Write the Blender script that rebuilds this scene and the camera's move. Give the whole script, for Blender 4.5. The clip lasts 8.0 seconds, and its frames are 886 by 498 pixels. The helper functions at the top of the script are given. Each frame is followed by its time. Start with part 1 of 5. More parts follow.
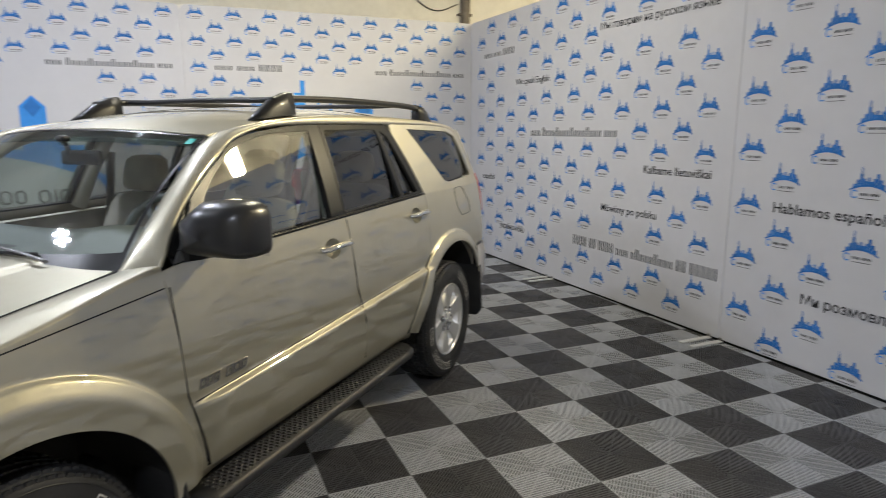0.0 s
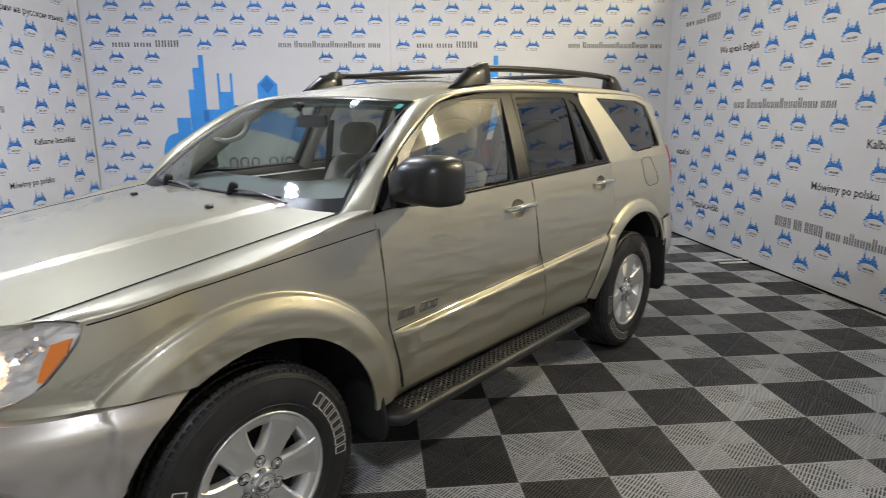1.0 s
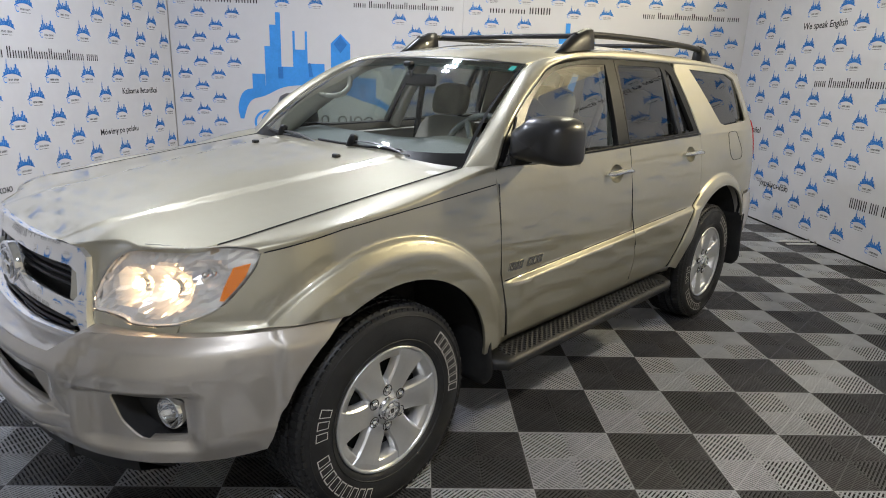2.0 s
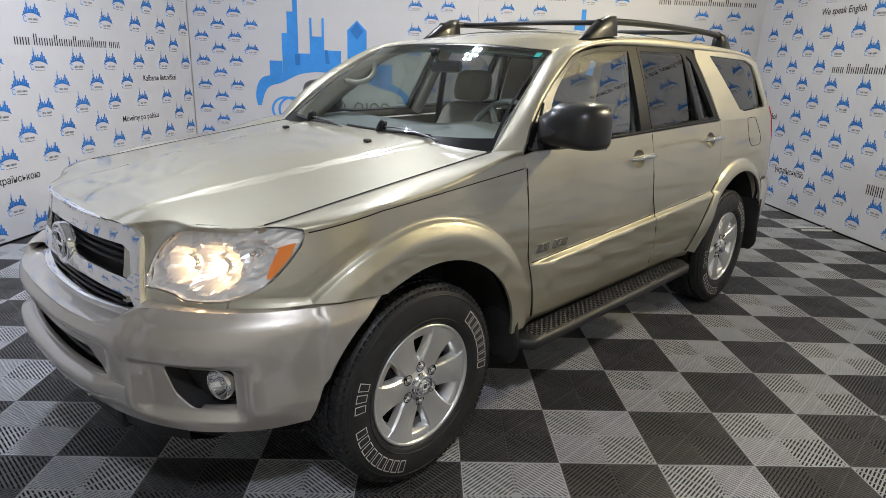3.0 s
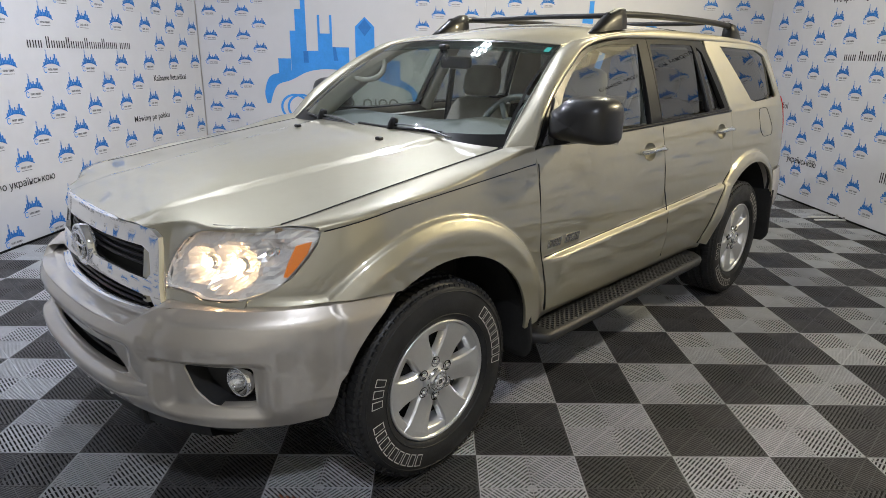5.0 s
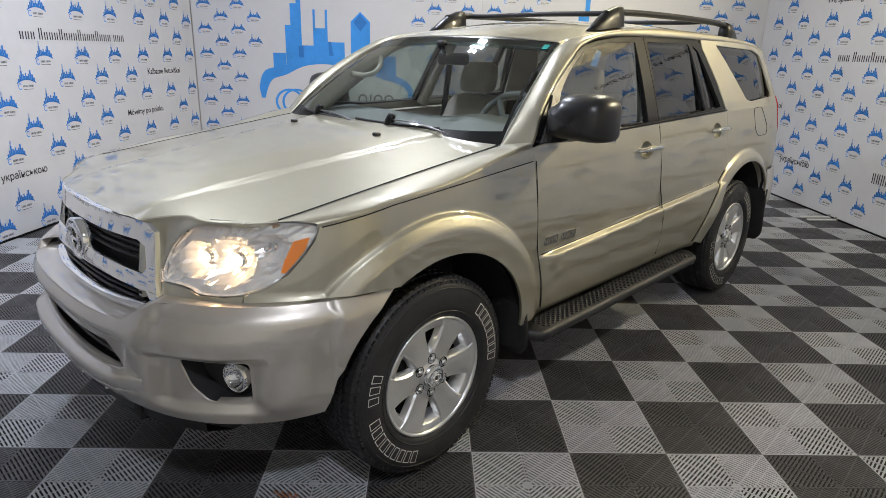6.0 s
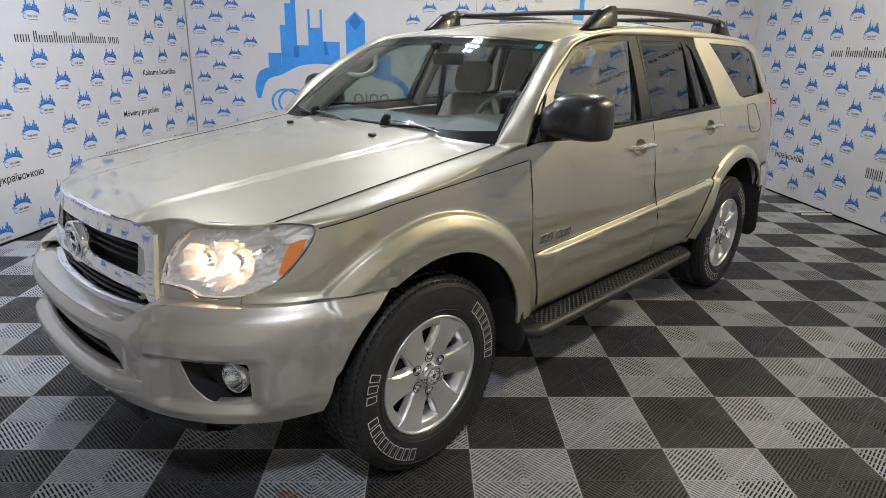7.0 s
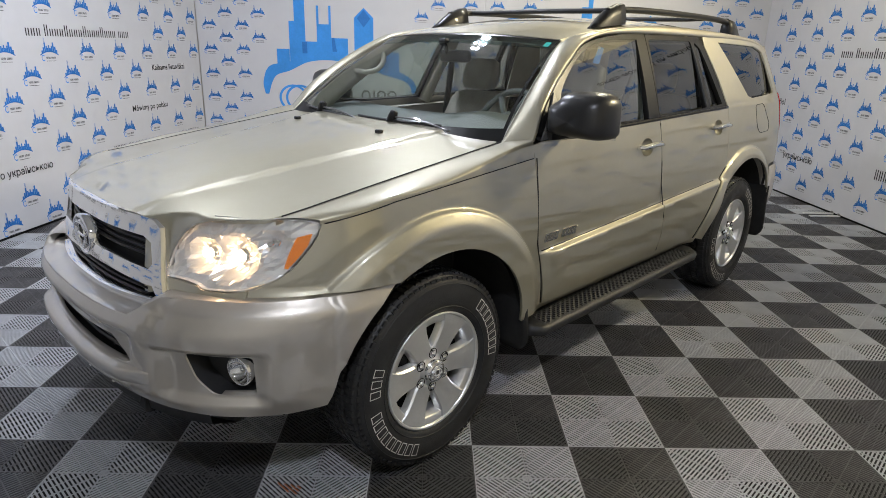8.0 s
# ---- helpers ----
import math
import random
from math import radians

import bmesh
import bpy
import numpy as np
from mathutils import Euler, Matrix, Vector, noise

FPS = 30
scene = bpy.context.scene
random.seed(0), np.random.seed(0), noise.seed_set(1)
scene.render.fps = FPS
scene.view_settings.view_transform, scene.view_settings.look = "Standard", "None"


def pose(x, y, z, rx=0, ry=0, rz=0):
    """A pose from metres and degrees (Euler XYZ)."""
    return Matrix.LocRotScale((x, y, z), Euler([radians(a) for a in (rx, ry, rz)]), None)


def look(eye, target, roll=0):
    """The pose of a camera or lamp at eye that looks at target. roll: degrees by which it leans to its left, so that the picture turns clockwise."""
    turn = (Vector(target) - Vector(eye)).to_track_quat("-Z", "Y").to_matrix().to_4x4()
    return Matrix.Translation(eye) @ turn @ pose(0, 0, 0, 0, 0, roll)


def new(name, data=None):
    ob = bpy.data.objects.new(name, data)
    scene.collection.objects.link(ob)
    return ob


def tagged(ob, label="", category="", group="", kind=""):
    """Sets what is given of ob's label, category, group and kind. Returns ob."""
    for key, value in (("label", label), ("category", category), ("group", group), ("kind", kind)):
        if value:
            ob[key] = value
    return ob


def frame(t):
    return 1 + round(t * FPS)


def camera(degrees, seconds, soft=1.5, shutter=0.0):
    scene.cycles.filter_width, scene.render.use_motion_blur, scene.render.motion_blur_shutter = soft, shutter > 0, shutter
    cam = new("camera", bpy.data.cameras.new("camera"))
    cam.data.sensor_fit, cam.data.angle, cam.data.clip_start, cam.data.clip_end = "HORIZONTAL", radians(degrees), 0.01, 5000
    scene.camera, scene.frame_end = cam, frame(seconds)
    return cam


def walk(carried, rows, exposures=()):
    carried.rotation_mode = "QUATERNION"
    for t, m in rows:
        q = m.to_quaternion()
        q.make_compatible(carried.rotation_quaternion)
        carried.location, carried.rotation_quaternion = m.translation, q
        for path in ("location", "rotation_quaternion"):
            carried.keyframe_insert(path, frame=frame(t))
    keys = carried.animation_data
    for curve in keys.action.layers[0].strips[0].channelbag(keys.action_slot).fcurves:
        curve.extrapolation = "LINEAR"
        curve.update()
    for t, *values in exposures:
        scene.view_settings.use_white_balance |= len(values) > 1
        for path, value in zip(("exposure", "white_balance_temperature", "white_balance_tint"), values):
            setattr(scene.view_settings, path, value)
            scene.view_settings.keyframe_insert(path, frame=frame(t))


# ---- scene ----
cam = camera(71.0, 8.0, soft=0.7, shutter=0.25)
PATH = [
    (0, (-0.109, -2.155, 1.621), (0.653, -0.345, 1.243), -0.1),
    (0.2, (-0.098, -2.177, 1.600), (0.482, -0.311, 1.218), -0.2),
    (0.5, (-0.115, -2.241, 1.579), (0.297, -0.329, 1.161), -0.3),
    (0.7, (-0.118, -2.274, 1.574), (0.200, -0.351, 1.136), -0.5),
    (1, (-0.158, -2.333, 1.568), (0.039, -0.392, 1.126), -0.4),
    (1.2, (-0.201, -2.333, 1.563), (-0.089, -0.388, 1.115), -0.4),
    (1.5, (-0.309, -2.374, 1.565), (-0.217, -0.433, 1.089), 0.6),
    (1.7, (-0.387, -2.417, 1.552), (-0.292, -0.484, 1.050), 1.5),
    (2, (-0.478, -2.461, 1.538), (-0.393, -0.537, 0.999), 2.0),
    (2.2, (-0.510, -2.485, 1.534), (-0.442, -0.567, 0.972), 2.0),
    (3.3, (-0.574, -2.545, 1.539), (-0.516, -0.632, 0.959), 1.9),
    (3.5, (-0.579, -2.548, 1.542), (-0.517, -0.635, 0.96), 1.7),
    (4, (-0.574, -2.555, 1.548), (-0.523, -0.643, 0.964), 1.2),
    (4.5, (-0.576, -2.552, 1.549), (-0.536, -0.642, 0.957), 1.0),
    (4.7, (-0.577, -2.554, 1.548), (-0.547, -0.644, 0.954), 0.8),
    (5.8, (-0.590, -2.554, 1.550), (-0.549, -0.648, 0.944), 1.3),
    (6, (-0.594, -2.552, 1.548), (-0.543, -0.647, 0.941), 1.5),
    (6.5, (-0.597, -2.568, 1.556), (-0.537, -0.664, 0.948), 1.0),
    (7, (-0.589, -2.571, 1.561), (-0.53, -0.668, 0.947), 1.0),
    (7.5, (-0.579, -2.577, 1.558), (-0.538, -0.675, 0.943), 1.0),
    (8, (-0.586, -2.578, 1.559), (-0.546, -0.677, 0.938), 1.5),
]
walk(cam, [(t, look(eye, target, roll)) for t, eye, target, roll in PATH])

# ---- world and light ----
world = bpy.data.worlds.new("world")
scene.world = world
world.use_nodes = True
world.node_tree.nodes["Background"].inputs[0].default_value = (0.9, 0.93, 1.0, 1)
world.node_tree.nodes["Background"].inputs[1].default_value = 0.05
scene.view_settings.exposure = 0.11


# the lamps themselves are the LED lenses of the ceiling lights further down: x, y, warmth
LIGHTS = [(-0.3, -3.1, 0), (-2.45, 1.40, 0), (-0.85, 2.55, 0), (1.2, 2.9, 1)]
# a warm tube light hangs outside the booth, beyond its right hand wall: x, y
STRIPS = [(4.55, 1.15)]
CEIL = 3.75
LED_POWER = 1420.0

# ---- materials ----
def material(name, colour, rough=0.5, metal=0.0, coat=0.0, spec=0.5, var=0.0, scale=8.0, bump=0.0, bump_scale=60.0, rough_var=0.0, rand=0.0, emit=0.0):
    """A surface with variation of its colour at two scales, relief and uneven gloss."""
    m = bpy.data.materials.new(name)
    m.use_nodes = True
    nt = m.node_tree
    b = nt.nodes["Principled BSDF"]
    b.inputs["Base Color"].default_value = (*colour, 1)
    b.inputs["Roughness"].default_value = rough
    b.inputs["Metallic"].default_value = metal
    b.inputs["Coat Weight"].default_value = coat
    b.inputs["Coat Roughness"].default_value = 0.04
    b.inputs["Specular IOR Level"].default_value = spec
    if emit:
        b.inputs["Emission Color"].default_value = (*colour, 1)
        b.inputs["Emission Strength"].default_value = emit
    tc = nt.nodes.new("ShaderNodeTexCoord")

    def noise_at(s, detail=4.0):
        n = nt.nodes.new("ShaderNodeTexNoise")
        n.inputs["Scale"].default_value = s
        n.inputs["Detail"].default_value = detail
        nt.links.new(tc.outputs["Object"], n.inputs["Vector"])
        return n.outputs["Fac"]

    def mapped(socket, lo, hi):
        r = nt.nodes.new("ShaderNodeMapRange")
        r.inputs["From Min"].default_value, r.inputs["From Max"].default_value = 0.3, 0.7
        r.inputs["To Min"].default_value, r.inputs["To Max"].default_value = lo, hi
        nt.links.new(socket, r.inputs["Value"])
        return r.outputs["Result"]

    def times(a, c):
        n = nt.nodes.new("ShaderNodeMath")
        n.operation = "MULTIPLY"
        nt.links.new(a, n.inputs[0])
        nt.links.new(c, n.inputs[1])
        return n.outputs[0]

    if var or rand:
        fac = times(mapped(noise_at(scale), 1 - var, 1 + var), mapped(noise_at(scale * 9, 2.0), 1 - var / 2, 1 + var / 2))
        if rand:
            info = nt.nodes.new("ShaderNodeObjectInfo")
            r = nt.nodes.new("ShaderNodeMapRange")
            r.inputs["To Min"].default_value, r.inputs["To Max"].default_value = 1 - rand, 1 + rand
            nt.links.new(info.outputs["Random"], r.inputs["Value"])
            fac = times(fac, r.outputs["Result"])
        mul = nt.nodes.new("ShaderNodeVectorMath")
        mul.operation = "SCALE"
        mul.inputs[0].default_value = colour
        nt.links.new(fac, mul.inputs["Scale"])
        nt.links.new(mul.outputs["Vector"], b.inputs["Base Color"])
    if rough_var:
        nt.links.new(mapped(noise_at(scale * 2.3), max(0.0, rough - rough_var), rough + rough_var), b.inputs["Roughness"])
    if bump:
        bn = nt.nodes.new("ShaderNodeBump")
        bn.inputs["Strength"].default_value = bump
        bn.inputs["Distance"].default_value = 0.002
        nt.links.new(noise_at(bump_scale, 3.0), bn.inputs["Height"])
        nt.links.new(bn.outputs["Normal"], b.inputs["Normal"])
    return m


def glass_material(name, tint, gloss=0.02, base=0.06):
    m = bpy.data.materials.new(name)
    m.use_nodes = True
    nt = m.node_tree
    nt.nodes.remove(nt.nodes["Principled BSDF"])
    tr, gl, mix, fr, pw, ad = (nt.nodes.new("ShaderNode" + k) for k in ("BsdfTransparent", "BsdfGlossy", "MixShader", "LayerWeight", "Math", "Math"))
    tr.inputs[0].default_value = (*tint, 1)
    gl.inputs["Roughness"].default_value = gloss
    fr.inputs["Blend"].default_value = 0.5
    pw.operation, ad.operation = "POWER", "MULTIPLY_ADD"
    pw.inputs[1].default_value = 4.0
    ad.inputs[1].default_value, ad.inputs[2].default_value = 0.92, base
    nt.links.new(fr.outputs["Facing"], pw.inputs[0])
    nt.links.new(pw.outputs[0], ad.inputs[0])
    nt.links.new(ad.outputs[0], mix.inputs[0])
    nt.links.new(tr.outputs[0], mix.inputs[1])
    nt.links.new(gl.outputs[0], mix.inputs[2])
    nt.links.new(mix.outputs[0], nt.nodes["Material Output"].inputs[0])
    return m


PAINT = material("champagne_metallic_paint", (0.455, 0.425, 0.322), 0.44, 0.74, 1.0, var=0.02, scale=3.0, bump=0.05, bump_scale=1500.0, rough_var=0.02)
for k, v in (("Coat IOR", 2.6), ("Coat Roughness", 0.004)):
    PAINT.node_tree.nodes["Principled BSDF"].inputs[k].default_value = v
BUMPER_PAINT = material("champagne_bumper_paint", (0.55, 0.512, 0.455), 0.40, 0.70, 1.0, var=0.03, scale=3.0, bump=0.05, bump_scale=1500.0, rough_var=0.03)
for k, v in (("Coat IOR", 2.2), ("Coat Roughness", 0.03)):
    BUMPER_PAINT.node_tree.nodes["Principled BSDF"].inputs[k].default_value = v
BLACK_GLOSS = material("black_satin_paint", (0.012, 0.012, 0.013), 0.38, 0.0, 0.10, spec=0.25, var=0.1)
SATIN_BLACK = material("satin_black_shell", (0.017, 0.017, 0.018), 0.33, 0.0, 0.15, var=0.08)
BLACK_PLASTIC = material("black_plastic", (0.022, 0.022, 0.023), 0.5, var=0.15, scale=6, bump=0.25, bump_scale=400)
STEP_PLASTIC = material("grained_step_plastic", (0.022, 0.022, 0.023), 0.42, var=0.25, scale=9, bump=0.5, bump_scale=300)
SAIL = material("grey_mirror_base", (0.075, 0.075, 0.075), 0.40, var=0.1, scale=10)
TRIM = material("satin_black_trim", (0.008, 0.008, 0.008), 0.30, var=0.1, spec=0.2)
RUBBER = material("tyre_rubber", (0.021, 0.021, 0.0215), 0.50, spec=0.4, var=0.25, scale=7, bump=0.25, bump_scale=250, rough_var=0.1)
WHITE_LETTER = material("raised_white_lettering", (0.62, 0.61, 0.58), 0.7, var=0.15, scale=30)
ALLOY = material("painted_alloy", (0.80, 0.80, 0.80), 0.33, 0.84, 0.0, var=0.03, scale=10, rough_var=0.04)
CHROME = material("chrome", (0.82, 0.83, 0.85), 0.05, 1.0, rough_var=0.03)
# near-black: hidden parts, and shade put as colour into gaps and recesses
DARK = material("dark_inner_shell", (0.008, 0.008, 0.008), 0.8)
LINER = material("wheel_liner", (0.015, 0.015, 0.015), 0.75, var=0.3, bump=0.4, bump_scale=40)
BADGE = material("dull_chrome_badge", (0.34, 0.33, 0.31), 0.25, 0.9)
STEEL = material("brake_steel", (0.30, 0.29, 0.28), 0.45, 0.9, var=0.25, scale=20)
GLASS = glass_material("clear_green_glass", (0.90, 0.96, 0.925))
SHADE_BAND = glass_material("teal_shade_band", (0.26, 0.40, 0.40))
TINT = glass_material("tinted_glass", (0.24, 0.25, 0.25), base=0.10)
PRIVACY = glass_material("privacy_glass", (0.10, 0.105, 0.11), base=0.10)
SIDE_GLASS = glass_material("green_side_glass", (0.50, 0.57, 0.53), base=0.30)
LENS = glass_material("lamp_lens", (0.96, 0.97, 0.98), 0.02)
AMBER = material("amber_lens", (1.0, 0.26, 0.010), 0.22, 0.0, 0.6)
RED = material("red_lens", (0.55, 0.01, 0.015), 0.12, 0.0, 1.0)
REFLECT = material("lamp_reflector", (0.95, 0.95, 0.94), 0.20, 0.62, var=0.03, scale=30)
BULB = material("lit_bulb", (1.0, 0.74, 0.40), 0.3, emit=14.0)
CLOTH = material("taupe_seat_leather", (0.34, 0.31, 0.265), 0.55, var=0.15, scale=10, bump=0.3, bump_scale=300)
DASH = material("grey_green_dash", (0.135, 0.15, 0.14), 0.6, var=0.08, bump=0.3, bump_scale=500)
CABIN = material("grey_headliner", (0.58, 0.56, 0.49), 0.85, var=0.08)
BANNER = material("white_banner_fabric", (0.62, 0.62, 0.645), 0.72, var=0.02, scale=1.2, bump=0.12, bump_scale=900, spec=0.3)
BLUE = material("printed_blue", (0.035, 0.19, 0.56), 0.7, var=0.12, scale=5, spec=0.3)
PALE = material("printed_mid_blue", (0.055, 0.30, 0.78), 0.7, var=0.08, scale=5, spec=0.3)
INK = material("printed_black_ink", (0.03, 0.03, 0.035), 0.7, var=0.1, scale=20, spec=0.3)
FRAME = material("white_metal_frame", (0.72, 0.72, 0.70), 0.4, var=0.08, scale=5)
TILE_LIGHT = material("light_grey_polypropylene", (0.51, 0.525, 0.55), 0.5, var=0.10, scale=6, rand=0.10, bump=0.3, bump_scale=200, rough_var=0.08)
TILE_DARK = material("black_polypropylene", (0.084, 0.082, 0.085), 0.40, var=0.25, scale=6, rand=0.2, bump=0.3, bump_scale=200, rough_var=0.08)
SLAB = material("concrete_slab", (0.03, 0.03, 0.03), 0.85, var=0.3, scale=3)
PLASTER = material("cream_painted_wall", (0.74, 0.72, 0.66), 0.8, var=0.06, scale=1.5, bump=0.2, bump_scale=30)
CEILING = material("white_ceiling", (0.74, 0.73, 0.69), 0.85, var=0.06, scale=1.0, bump=0.2, bump_scale=40)
LED = material("led_lens", (0.91, 0.968, 1.12), 0.3, emit=LED_POWER)
LED_WARM = material("warm_led_lens", (0.85, 0.79, 0.61), 0.3, emit=LED_POWER)
TUBE = material("warm_tube_diffuser", (1.0, 0.86, 0.56), 0.4, emit=680.0)

# ---- building blocks ----
from mathutils.geometry import delaunay_2d_cdt


def empty(name, m, label, category, group=""):
    ob = new(name)
    ob.matrix_world = m
    return tagged(ob, label, category, group)


def mesh_object(name, mesh, mat, parent=None, label="", smooth=False):
    if mat and not mesh.materials:
        mesh.materials.append(mat)
    if smooth:
        mesh.polygons.foreach_set("use_smooth", [True] * len(mesh.polygons))
    ob = new(name, mesh)
    ob.parent = parent
    if label:
        ob["label"] = label
    return ob


def pydata(name, verts, faces, mat, parent=None, label="", smooth=False, normals=None):
    me = bpy.data.meshes.new(name)
    me.from_pydata([tuple(v) for v in verts], [], faces)
    me.update()
    if normals is not None:
        me.polygons.foreach_set("use_smooth", [True] * len(me.polygons))
        me.normals_split_custom_set_from_vertices([tuple(n) for n in normals])
    return mesh_object(name, me, mat, parent, label, smooth)


def part(name, bm, mat, parent=None, label="", smooth=False):
    me = bpy.data.meshes.new(name)
    bm.to_mesh(me)
    bm.free()
    return mesh_object(name, me, mat, parent, label, smooth)


def add_box(bm, x0, x1, y0, y1, z0, z1, bevel=0.0, seg=2, m=None):
    r = bmesh.ops.create_cube(bm, size=1)
    vs = r["verts"]
    for v in vs:
        v.co = Vector((x0 + (v.co.x + 0.5) * (x1 - x0), y0 + (v.co.y + 0.5) * (y1 - y0), z0 + (v.co.z + 0.5) * (z1 - z0)))
    if bevel:
        es = list({e for v in vs for e in v.link_edges})
        r = bmesh.ops.bevel(bm, geom=es, offset=bevel, segments=seg, affect="EDGES", profile=0.5)
        vs = list({v for f in r["faces"] for v in f.verts} | {v for v in vs if v.is_valid})
    if m is not None:
        bmesh.ops.transform(bm, matrix=m, verts=vs)
    return vs


def box(name, x0, x1, y0, y1, z0, z1, mat, parent=None, bevel=0.0, label="", m=None, seg=2):
    bm = bmesh.new()
    add_box(bm, x0, x1, y0, y1, z0, z1, bevel, seg, m)
    return part(name, bm, mat, parent, label)


def spline(points, n=12, closed=False):
    """Catmull-Rom through the points, n steps a span."""
    p = [Vector(q) for q in points]
    out, count = [], len(p)
    spans = count if closed else count - 1
    for i in range(spans):
        a = p[(i - 1) % count] if closed or i > 0 else p[0] * 2 - p[1]
        b, c = p[i], p[(i + 1) % count]
        d = p[(i + 2) % count] if closed or i + 2 < count else c * 2 - b
        for k in range(n):
            t = k / n
            out.append(0.5 * ((2 * b) + (c - a) * t + (2 * a - 5 * b + 4 * c - d) * t * t + (3 * b - a - 3 * c + d) * t ** 3))
    if not closed:
        out.append(p[-1])
    return out


def dense(poly, step):
    """A closed outline with no edge longer than step."""
    out = []
    for a, b in zip(poly, poly[1:] + poly[:1]):
        a, b = Vector(a), Vector(b)
        n = max(1, int(math.ceil((b - a).length / step)))
        out += [a + (b - a) * (k / n) for k in range(n)]
    return out


def arc(cx, cz, r, a0, a1, n=24):
    return [(cx + r * math.cos(radians(a0 + (a1 - a0) * k / n)), cz + r * math.sin(radians(a0 + (a1 - a0) * k / n))) for k in range(n + 1)]


def inside(px, py, poly):
    hit = np.zeros(len(px), bool)
    n = len(poly)
    for i in range(n):
        (x0, y0), (x1, y1) = poly[i], poly[(i + 1) % n]
        if y0 == y1:
            continue
        c = (y0 > py) != (y1 > py)
        hit ^= c & (px < (x1 - x0) * (py - y0) / (y1 - y0) + x0)
    return hit


def skin(name, surf, poly, mat, parent, holes=(), step=0.03, thick=0.014, label="", mirror=True, centre=None, lift=0.0, edge=None, lines=()):
    """A sheet cut out of a surface surf(u, v) along an outline in (u, v), with its edges turned in; and its mirror image."""
    edge = edge or step * 0.6
    rings = [dense([tuple(q) for q in poly], edge)] + [dense([tuple(q) for q in h], edge) for h in holes]
    pts, edges = [], []
    for ring in rings:
        o = len(pts)
        pts += [Vector((q[0], q[1])) for q in ring]
        edges += [(o + k, o + (k + 1) % len(ring)) for k in range(len(ring))]
    flat = [[(q[0], q[1]) for q in ring] for ring in rings]
    b = np.array([(q.x, q.y) for q in pts])
    for line in lines:
        q = []
        for a0, a1 in zip(line, line[1:]):
            n = max(1, int(math.ceil(math.hypot(a1[0] - a0[0], a1[1] - a0[1]) / edge)))
            q += [(a0[0] + (a1[0] - a0[0]) * k / n, a0[1] + (a1[1] - a0[1]) * k / n) for k in range(n)]
        q.append(line[-1])
        qa = np.array(q)
        ok = inside(qa[:, 0], qa[:, 1], flat[0])
        for h in flat[1:]:
            ok &= ~inside(qa[:, 0], qa[:, 1], h)
        ok &= np.array([((b[:, 0] - x) ** 2 + (b[:, 1] - y) ** 2).min() > (0.3 * edge) ** 2 for x, y in q])
        last = None
        for k, p in enumerate(q):
            if ok[k]:
                pts.append(Vector(p))
                if last == k - 1 and last is not None:
                    edges.append((len(pts) - 2, len(pts) - 1))
                last = k
    b = np.array([(q.x, q.y) for q in pts])
    gu, gv = np.meshgrid(np.arange(b[:, 0].min(), b[:, 0].max(), step), np.arange(b[:, 1].min(), b[:, 1].max(), step))
    gu, gv = gu.ravel(), gv.ravel()
    ok = inside(gu, gv, flat[0])
    for h in flat[1:]:
        ok &= ~inside(gu, gv, h)
    gu, gv = gu[ok], gv[ok]
    near = np.array([((b[:, 0] - x) ** 2 + (b[:, 1] - y) ** 2).min() for x, y in zip(gu, gv)]) if len(gu) else np.zeros(0)
    pts += [Vector((x, y)) for x, y, d in zip(gu, gv, near) if d > (0.42 * step) ** 2]
    uv, _, tris, *_ = delaunay_2d_cdt(pts, edges, [], 0, 1e-6)
    c = np.array([[sum(uv[i][k] for i in t) / 3 for k in (0, 1)] for t in tris])
    keep = inside(c[:, 0], c[:, 1], flat[0])
    for h in flat[1:]:
        keep &= ~inside(c[:, 0], c[:, 1], h)
    tris = [list(t) for t, k in zip(tris, keep) if k]
    e = 0.004
    pos, nor = [], []
    for q in uv:
        p = surf(q.x, q.y)
        n = (surf(q.x + e, q.y) - surf(q.x - e, q.y)).cross(surf(q.x, q.y + e) - surf(q.x, q.y - e))
        n = n.normalized() if n.length > 1e-12 else Vector((0, 0, 1))
        mid = centre or Vector((min(0.2, max(-3.2, p.x)), 0, 0.75))
        if n.dot(p - mid) < 0:
            n = -n
        pos.append(p + n * lift)
        nor.append(n)
    faces, count = [], {}
    for t in tris:
        if (pos[t[1]] - pos[t[0]]).cross(pos[t[2]] - pos[t[0]]).dot(nor[t[0]] + nor[t[1]] + nor[t[2]]) < 0:
            t.reverse()
        faces.append(tuple(t))
        for i in range(3):
            k = (t[i], t[(i + 1) % 3])
            count[k] = count.get(k, 0) + 1
    for i, j in [k for k in count if (k[1], k[0]) not in count]:
        out = (pos[j] - pos[i]).cross(nor[i]).normalized()
        o = len(pos)
        pos += [pos[i].copy(), pos[j].copy(), pos[j] - nor[j] * thick, pos[i] - nor[i] * thick]
        nor += [(out + nor[i] * 0.6).normalized(), (out + nor[j] * 0.6).normalized(), out, out]
        faces.append((o + 1, o, o + 3, o + 2))
    made = [pydata(name, pos, faces, mat, parent, label, normals=nor)]
    if mirror:
        flip = lambda v: Vector((v.x, -v.y, v.z))
        made.append(pydata(name, [flip(p) for p in pos], [tuple(reversed(f)) for f in faces], mat, parent, label, normals=[flip(n) for n in nor]))
    return made


